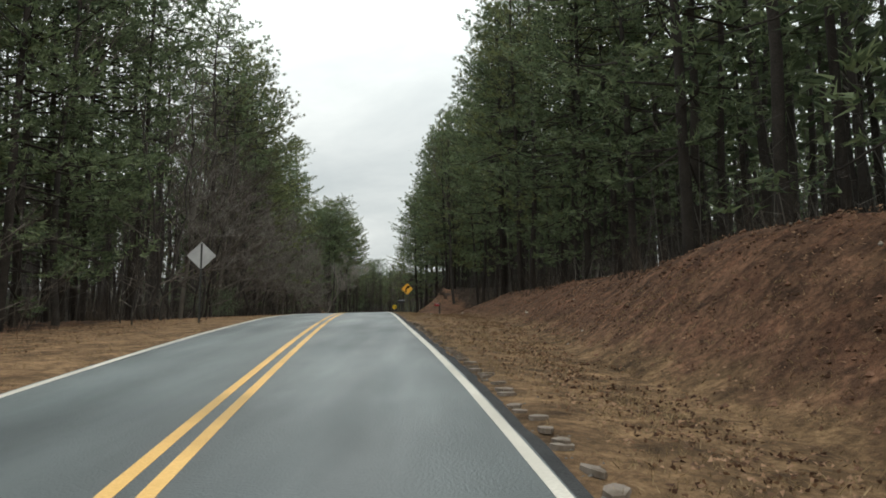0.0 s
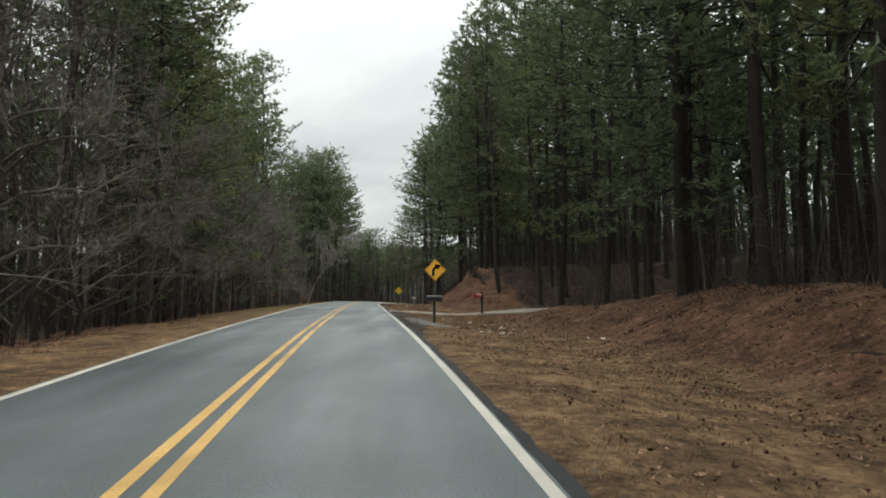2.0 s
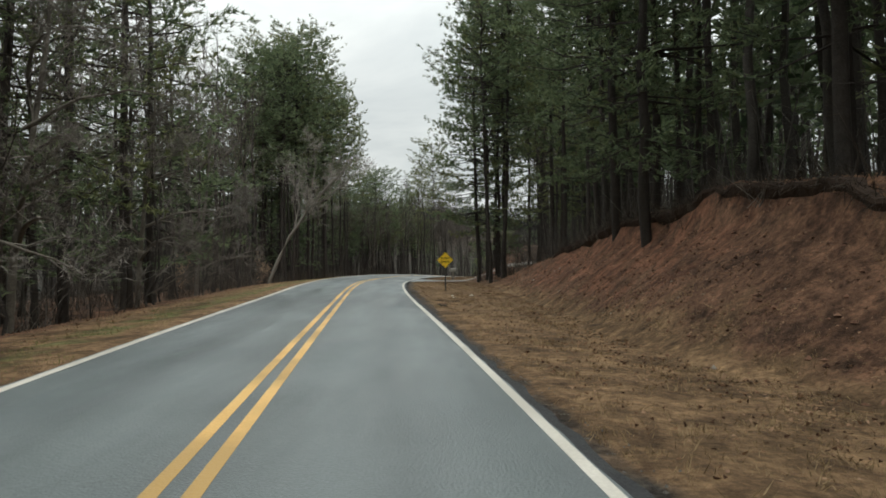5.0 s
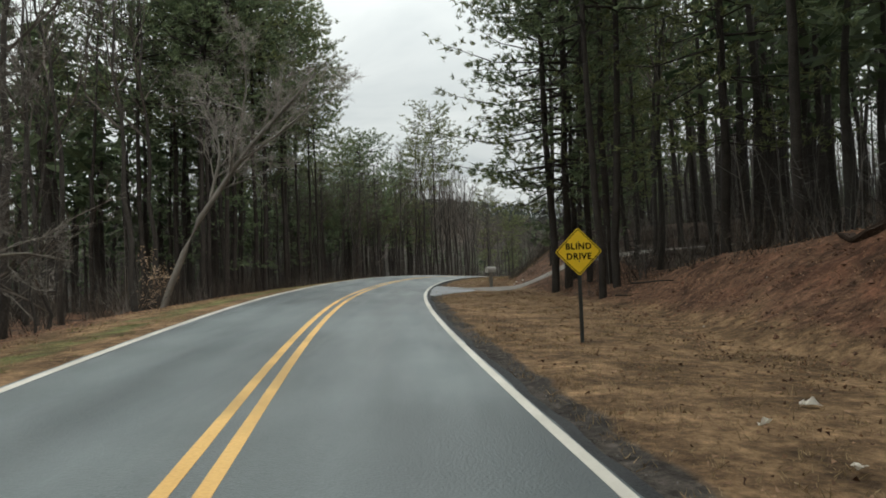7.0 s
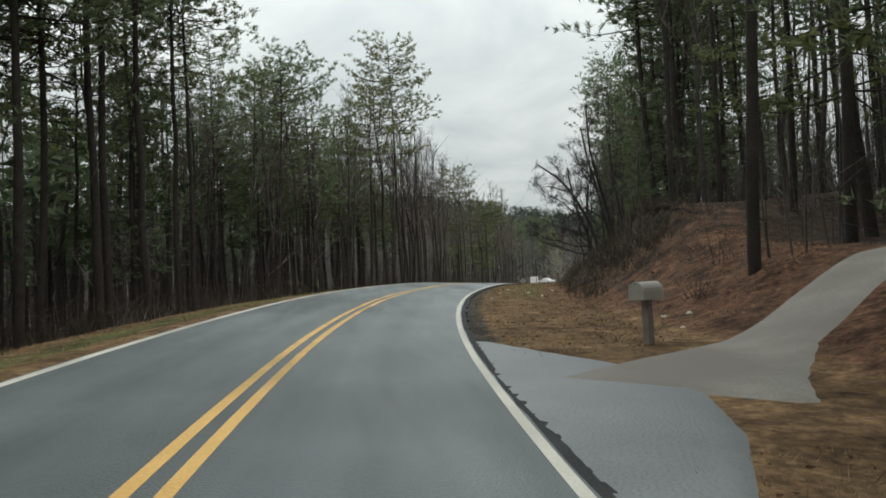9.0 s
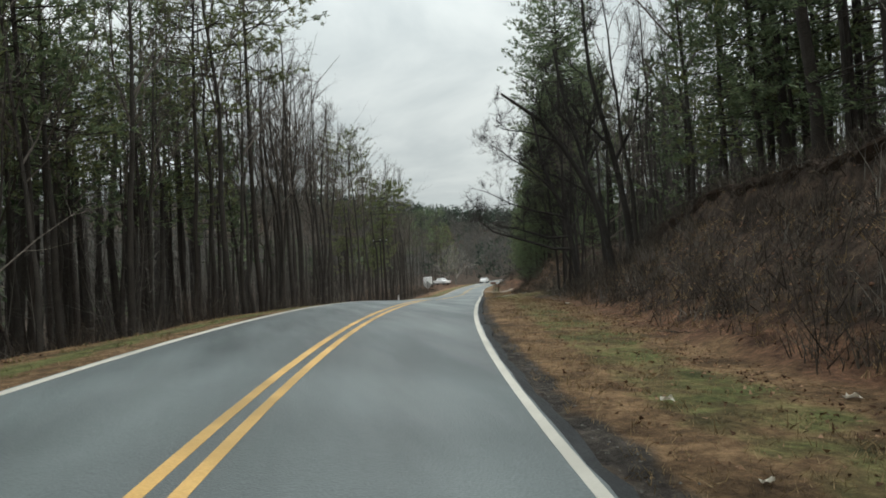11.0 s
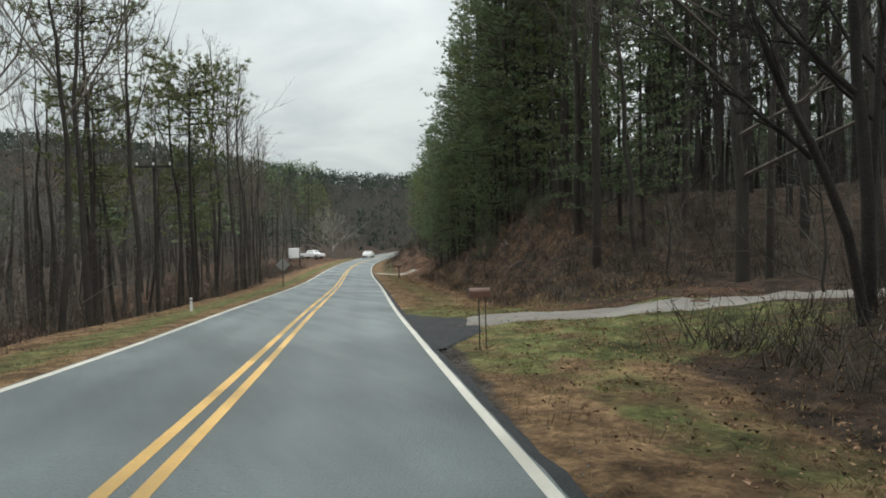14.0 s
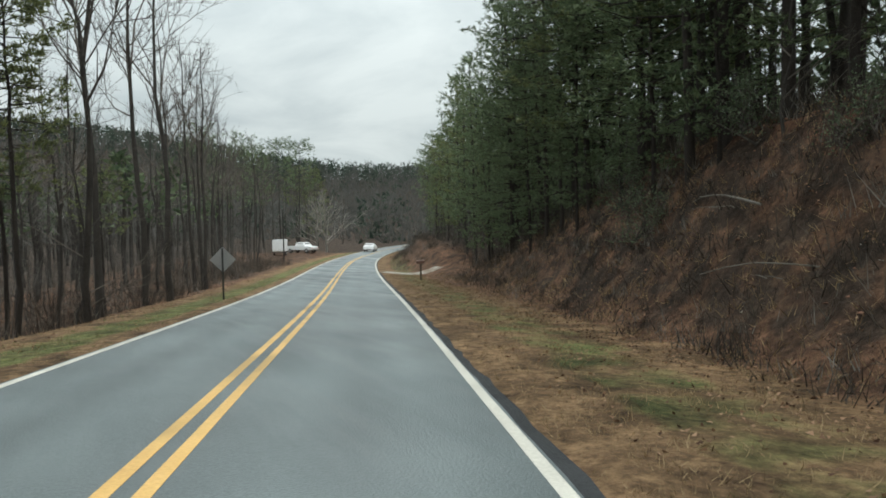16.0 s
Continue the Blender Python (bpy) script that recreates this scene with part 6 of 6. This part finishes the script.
# ---- brush, grass, leaves and stones ----
def undergrowth():
    rng = np.random.default_rng(31)
    brush, pale = Soup(), Soup()
    spots = []
    for _ in range(1900):
        s = rng.uniform(-12, 300)
        if rng.random() < 0.5:
            k = max(i for i in range(len(RIGHT_WOODS)) if RIGHT_WOODS[i][0] <= s)
            d = RIGHT_WOODS[k][1] + rng.uniform(-2.0, 9)
            if off_drives(s, d) < 0.5:
                continue
        else:
            k = max(i for i in range(len(LEFT_WOODS)) if LEFT_WOODS[i][0] <= s)
            d = -(LEFT_WOODS[k][1] + rng.uniform(-2.2, 8))
        spots.append((s, d, rng.uniform(0.7, 2.8)))
    for _ in range(620):
        spots.append((rng.uniform(144, 196), rng.uniform(7.4, 12.0), rng.uniform(0.4, 1.4)))
    for _ in range(650):
        spots.append((rng.uniform(206, 250), rng.uniform(7.4, 12.5), rng.uniform(0.3, 0.9)))
    for _ in range(260):
        spots.append((rng.uniform(206, 232), rng.uniform(10, 20), rng.uniform(0.4, 1.5)))
    for _ in range(700):
        spots.append((rng.uniform(120, 290), -rng.uniform(7.2, 14), rng.uniform(0.5, 2.4)))
    for _ in range(160):
        spots.append((rng.uniform(268, 330), rng.uniform(4.8, 9), rng.uniform(0.5, 1.6)))
    for s, d, h in spots:
        if off_drives(s, d) < 0.5:
            continue
        p = np.array(spot(s, d))
        n = 16
        base = p + rng.normal(0, 0.25, (n, 3)) * [1, 1, 0]
        dirs = rng.normal(size=(n, 3)) * [0.42, 0.42, 0.2] + [0, 0, 1]
        ln = rng.uniform(0.4, 1.0, n) * h
        (pale if rng.random() < 0.2 else brush).blades(base, dirs, ln, 0.022, rng)
        m = 20
        i = rng.integers(0, n, m)
        t = rng.uniform(0.3, 0.95, m)[:, None]
        u = dirs[i] / np.linalg.norm(dirs[i], axis=1, keepdims=True)
        brush.blades(base[i] + u * ln[i][:, None] * t, rng.normal(size=(m, 3)) + [0, 0, 0.4], rng.uniform(0.2, 0.7, m) * h * 0.6, 0.016, rng)
    tagged(new("brush", mesh_np("brush", *brush.arrays(), M_BRUSH_SHADE)), "dry brown brush and briars along the woods", "brush", kind="stuff")
    tagged(new("pale_brush", mesh_np("pale_brush", *pale.arrays(), M_TWIG_PALE)), "pale dry stems among the roadside brush", "brush", kind="stuff")

    grass, green, leaf, stone = Soup(), Soup(), Soup(), Soup()

    def tufts(soup, count, s0, s1, d0, d1, lo, hi, blades, width):
        for _ in range(count):
            s, d = rng.uniform(s0, s1), rng.uniform(d0, d1)
            if noise.noise(Vector((s * 0.5, d * 0.7, 2))) < rng.uniform(-0.5, 0.25) or off_drives(s, d) < 0.25:
                continue
            p = np.array(spot(s, d, -0.02))
            base = p + rng.normal(0, 0.07, (blades, 3)) * [1, 1, 0]
            soup.blades(base, rng.normal(size=(blades, 3)) * [0.7, 0.7, 0.2] + [0, 0, 0.8], rng.uniform(lo, hi, blades), width, rng)

    tufts(grass, 21000, -12, 130, 3.4, 8.5, 0.04, 0.13, 7, 0.010)
    tufts(grass, 16000, 130, 262, 3.4, 8.0, 0.04, 0.13, 7, 0.010)
    tufts(grass, 2400, -12, 262, 3.5, 8.0, 0.10, 0.22, 7, 0.012)
    tufts(grass, 6500, -12, 262, -7.0, -3.4, 0.05, 0.14, 6, 0.012)
    tufts(grass, 2600, 206, 250, 7.4, 12.6, 0.12, 0.42, 7, 0.014)
    tufts(grass, 1300, 144, 182, 7.4, 11.6, 0.12, 0.38, 7, 0.014)
    tufts(green, 3600, 60, 262, -6.2, -3.4, 0.05, 0.12, 6, 0.011)
    tufts(green, 4200, 192, 212, 3.9, 11.5, 0.04, 0.10, 7, 0.011)
    for _ in range(125000):
        s = rng.uniform(-12, 60) if rng.random() < 0.4 else rng.uniform(60, 262)
        foot, top = mixed(s, S_F, FOOT_D), mixed(s, S_F, TOP_D)
        d = rng.uniform(foot - 1.6, top + 2.0) if rng.random() < 0.66 else rng.uniform(3.8, foot) if rng.random() < 0.5 else -rng.uniform(5.5, 11)
        if off_drives(s, d) < 0.2:
            continue
        p = np.array(spot(s, d, 0.012))[None]
        leaf.blades(p, rng.normal(size=(1, 3)) * [1, 1, 0.35], rng.uniform(0.03, 0.08), rng.uniform(0.025, 0.055), rng)
    for _ in range(2200):
        s = rng.uniform(-12, 210)
        d = 3.22 + abs(rng.normal(0, 0.22))
        p = np.array(on_road(s, d, -0.05)) if d < EDGE else np.array(spot(s, d))
        r = rng.uniform(0.006, 0.024)
        q = np.array([[1, 0, 0], [-0.5, 0.85, 0], [-0.5, -0.85, 0], [0, 0, 0.8]]) * r * rng.uniform(0.6, 1.3, (4, 1)) + p
        stone.add(q, [(0, 1, 3), (1, 2, 3), (2, 0, 3), (0, 2, 1)])
    scree = Soup()
    for _ in range(2600):
        u = rng.random()
        s, d = 44.4 + 8.2 * u, 4.33 - 0.6 * u + rng.normal(0, 0.27)
        if d < EDGE + 0.05:
            continue
        r = rng.uniform(0.008, 0.026)
        q = np.array([[1, 0, 0], [-0.5, 0.85, 0], [-0.5, -0.85, 0], [0, 0, 0.8]]) * r * rng.uniform(0.6, 1.3, (4, 1)) + np.array(spot(s, d, 0.012))
        scree.add(q, [(0, 1, 3), (1, 2, 3), (2, 0, 3), (0, 2, 1)])
    for name, soup, mat, label, cat in (("grass", grass, M_GRASS, "tufts of dormant straw-brown verge grass", "grass"), ("green_grass", green, M_GRASS_GREEN, "short green winter grass beside a drive", "grass"),
                                        ("fallen_leaves", leaf, M_LEAF, "dry brown leaves scattered over bank and verge", "leaves"), ("edge_stones", stone, M_EDGE_STONE, "small broken stones along the asphalt's edge", "stones"), ("gravel_stones", scree, M_GRAVEL_PALE, "loose pale gravel stones beside a mailbox", "stones")):
        tagged(new(name, mesh_np(name, *soup.arrays(), mat)), label, cat, kind="stuff")


undergrowth()

# ---- bank edges, clods, shrubs and sticks ----
def bank_edge(name, s0, s1, seed):
    """The ragged root-bound lip of soil that hangs over a cut bank."""
    rng = np.random.default_rng(seed)
    ss = np.arange(s0, s1, 0.22)
    rows, roots = [], Soup()
    for s in ss:
        foot, top = mixed(s, S_F, FOOT_D) + rough_noise(s * 0.13, 40.0) * 0.5, mixed(s, S_F, TOP_D)
        fade = min(1, (s - s0) / 3, (s1 - s) / 3)
        lip = foot + (top - foot) * 0.97 + rough_noise(s * 0.7, 5.0) * 0.25
        h = (0.03 + 0.05 * rough_noise(s * 1.3, 9.0) + rng.uniform(0, 0.05)) * fade
        drop = (0.16 + 0.16 * rough_noise(s * 0.9, 21.0) + rng.uniform(0, 0.12)) * fade
        over = (0.18 + 0.22 * rough_noise(s * 1.1, 30.0)) * fade
        z = spot(s, lip).z
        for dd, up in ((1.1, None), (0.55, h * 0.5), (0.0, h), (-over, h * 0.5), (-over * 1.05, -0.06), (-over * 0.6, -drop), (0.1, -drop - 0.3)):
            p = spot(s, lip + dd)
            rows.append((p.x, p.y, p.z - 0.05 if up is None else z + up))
        if fade > 0.5:
            n = 9
            base = np.array(spot(s, lip - over * 0.7)) * [1, 1, 0] + [0, 0, z - 0.02] + rng.normal(0, 0.12, (n, 3)) * [1, 1, 0.5]
            away = np.array(on_road(s, 0)) - np.array(on_road(s, 1))
            roots.blades(base, rng.normal(size=(n, 3)) * 0.5 + [0, 0, -0.9] + away * 0.5, rng.uniform(0.15, 0.55, n), 0.016, rng)
            roots.blades(base + [0, 0, 0.12], rng.normal(size=(n, 3)) * 0.6 + [0, 0, 0.6] + away * 0.3, rng.uniform(0.15, 0.5, n), 0.02, rng)
    n = 7
    i = np.arange(len(ss) - 1)[:, None] * n + np.arange(n - 1)[None]
    f = np.stack([i, i + 1, i + n + 1, i + n], -1).reshape(-1, 4)
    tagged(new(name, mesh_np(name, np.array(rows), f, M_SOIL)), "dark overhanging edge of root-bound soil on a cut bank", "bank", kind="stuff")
    tagged(new("hanging_roots", mesh_np("hanging_roots", *roots.arrays(), M_BRUSH_SHADE)), "thin dark roots and dead stems over a bank", "roots", kind="stuff")


bank_edge("bank_edge", 72.5, 106, 41)
bank_edge("bank_edge", 146.5, 182, 42)


def clods():
    rng = np.random.default_rng(51)
    lump, pebble = Soup(), Soup()
    shape = np.array([[1, 0, 0], [0, 1, 0], [-1, 0, 0], [0, -1, 0], [0, 0, 0.8], [0, 0, -0.4]])
    tri = [(0, 1, 4), (1, 2, 4), (2, 3, 4), (3, 0, 4), (1, 0, 5), (2, 1, 5), (3, 2, 5), (0, 3, 5)]
    for s0, s1, count in ((-12, 40, 2800), (40, 62, 500), (70, 112, 2200), (142, 184, 1200), (206, 250, 1700)):
        for _ in range(count):
            s = rng.uniform(s0, s1)
            foot, top = mixed(s, S_F, FOOT_D), mixed(s, S_F, TOP_D)
            d = rng.uniform(foot - 0.3, top)
            r = 0.012 + 0.06 * rng.random() ** 3
            if off_drives(s, d) < 0.3:
                continue
            p = np.array(spot(s, d, r * 0.2))
            (pebble if rng.random() < 0.02 else lump).add(shape * r * rng.uniform(0.6, 1.4, (6, 1)) @ np.array(Matrix.Rotation(rng.uniform(0, 6.28), 3, "Z")) + p, tri)
    tagged(new("clay_clods", mesh_np("clay_clods", *lump.arrays(), M_CLOD)), "crumbled red-brown clay clods on the cut bank", "clods", kind="stuff")
    tagged(new("pale_pebbles", mesh_np("pale_pebbles", *pebble.arrays(), M_GRAVEL)), "small pale stones showing in the bank", "stones", kind="stuff")


clods()


def leafy(name, label, s, d, height, spread, leaves, size, mat, seed):
    rng = np.random.default_rng(seed)
    top = new(name)
    meshes = bare_mesh(seed, height, 0.02 + 0.004 * height, 0.5, 0.08, 10, 0.6, fork=2, rise=0.5)
    part_np("stems", *meshes[0], M_BARK_GREY, top, smooth=True)
    part_np("twigs", *meshes[1], M_TWIG, top)
    leaf = Soup()
    v = meshes[1][0]
    base = v[rng.integers(0, len(v), leaves)] + rng.normal(0, spread, (leaves, 3))
    base[:, 2] = np.maximum(base[:, 2], 0.03)
    leaf.blades(base, rng.normal(size=(leaves, 3)) + [0, 0, -0.1], rng.uniform(0.7, 1.3, leaves) * size, size * 0.6, rng)
    part_np("leaves", *leaf.arrays(), mat, top)
    top.matrix_world = stand(s, d, 0, -0.03)
    tagged(top, label, "shrub")


leafy("evergreen_shrub", "low evergreen shrub at the edge of the woods", 37.5, -7.6, 1.3, 0.10, 2200, 0.085, M_SHRUB, 61)
leafy("evergreen_shrub", "low evergreen shrub at the edge of the woods", 35.8, -8.2, 1.1, 0.10, 1600, 0.085, M_SHRUB, 62)
leafy("young_beech", "young beech holding dry tan leaves under the trees", 121.5, -9.6, 2.0, 0.05, 420, 0.10, M_TAN_LEAF, 63)
leafy("young_beech", "young beech holding dry tan leaves under the trees", 107.0, -9.8, 2.2, 0.05, 420, 0.10, M_TAN_LEAF, 64)


def stick(s, d, length, turn, r, seed, mat=M_BARK_GREY, arch=0.0):
    rng = np.random.default_rng(seed)
    soup = Soup()
    x = np.linspace(-length / 2, length / 2, 7)
    soup.tube(np.column_stack([rng.normal(0, 0.04, 7), x, 0.04 + rng.uniform(0, 0.05, 7) + arch * np.sin(np.linspace(0, 3.14, 7))]), np.linspace(r, r * 0.4, 7), 6)
    for _ in range(3):
        a = rng.uniform(-0.3, 0.4) * length
        soup.tube([[0, a, 0.06], [rng.normal(0, 0.2), a + 0.25, 0.1], [rng.normal(0, 0.3), a + 0.5, 0.09]], [r * 0.5, r * 0.35, r * 0.15], 5)
    ob = new("fallen_branch", mesh_np("fallen_branch", *soup.arrays(), mat, True))
    ob.matrix_world = stand(s, d, turn, 0.0)
    tagged(ob, "dead fallen branch lying on the ground", "branch", "fallen branches")


for k, (s, d, length, turn, r) in enumerate(((89.9, 3.75, 1.9, 8, 0.02), (92.5, 4.4, 0.8, 60, 0.014), (112.0, 10.4, 3.0, -70, 0.03), (113.6, 9.6, 2.2, -40, 0.025), (30, 9.6, 1.6, 50, 0.02), (160, 7.2, 1.2, 30, 0.015), (214, 9.0, 1.8, 70, 0.02), (222, 10.2, 1.5, 20, 0.02))):
    stick(s, d, length, turn, r, 70 + k)
stick(223.6, 10.0, 5.2, -9, 0.03, 90, M_BARK_PALE, 0.35)
stick(219.6, 9.2, 3.6, 25, 0.022, 91, M_BARK_PALE, 0.3)
stick(217.4, 9.6, 2.8, -35, 0.018, 92, M_BARK_PALE, 0.3)
for k, (s, d, h) in enumerate(((219.8, 10.9, 1.0), (223.6, 11.3, 0.8), (227.2, 9.6, 0.9), (230.2, 10.4, 1.1))):
    leafy("evergreen_shrub", "low evergreen shrub growing on a steep clay bank", s, d, h, 0.12, 1300, 0.07, M_SHRUB, 95 + k)


# ---- broken slabs along the road's edge ----
def broken_edge():
    rng = random.Random(77)
    shapes = []
    for k in range(5):
        bm = bmesh.new()
        n = 7
        rim = [(math.cos(a) * rng.uniform(0.7, 1.1) * 0.5, math.sin(a) * rng.uniform(0.7, 1.1) * 0.5) for a in np.linspace(0, 2 * math.pi, n, endpoint=False)]
        low = [bm.verts.new((x, y, -0.03)) for x, y in rim]
        up = [bm.verts.new((x * 0.94, y * 0.94, 0.016 + rng.uniform(-0.005, 0.005))) for x, y in rim]
        bm.faces.new(up)
        for a in range(n):
            bm.faces.new((low[a], low[(a + 1) % n], up[(a + 1) % n], up[a]))
        me = bpy.data.meshes.new("slab")
        bm.to_mesh(me)
        bm.free()
        me.materials.append(M_SLAB)
        shapes.append(me)
    top = new("broken_pavement_edge")
    top.matrix_world = Matrix.Translation(spot(0, 3.45))
    s = -9.0
    while s < 17:
        ob = new("slab", shapes[rng.randrange(5)])
        ob.parent = top
        wide, long = rng.uniform(0.14, 0.3), rng.uniform(0.22, 0.6)
        p = spot(s, 3.28 + wide * 0.5 + rng.uniform(-0.05, 0.06), 0.004)
        ob.matrix_local = top.matrix_world.inverted() @ pose(p.x, p.y, p.z, rng.uniform(-2, 2), rng.uniform(-3, 3), heading(s) + rng.uniform(-25, 25)) @ Matrix.Diagonal((wide, long, 1, 1))
        s += long * rng.uniform(0.75, 1.5)
    tagged(top, "row of pale broken pavement slabs along the asphalt's edge", "pavement edge")


broken_edge()
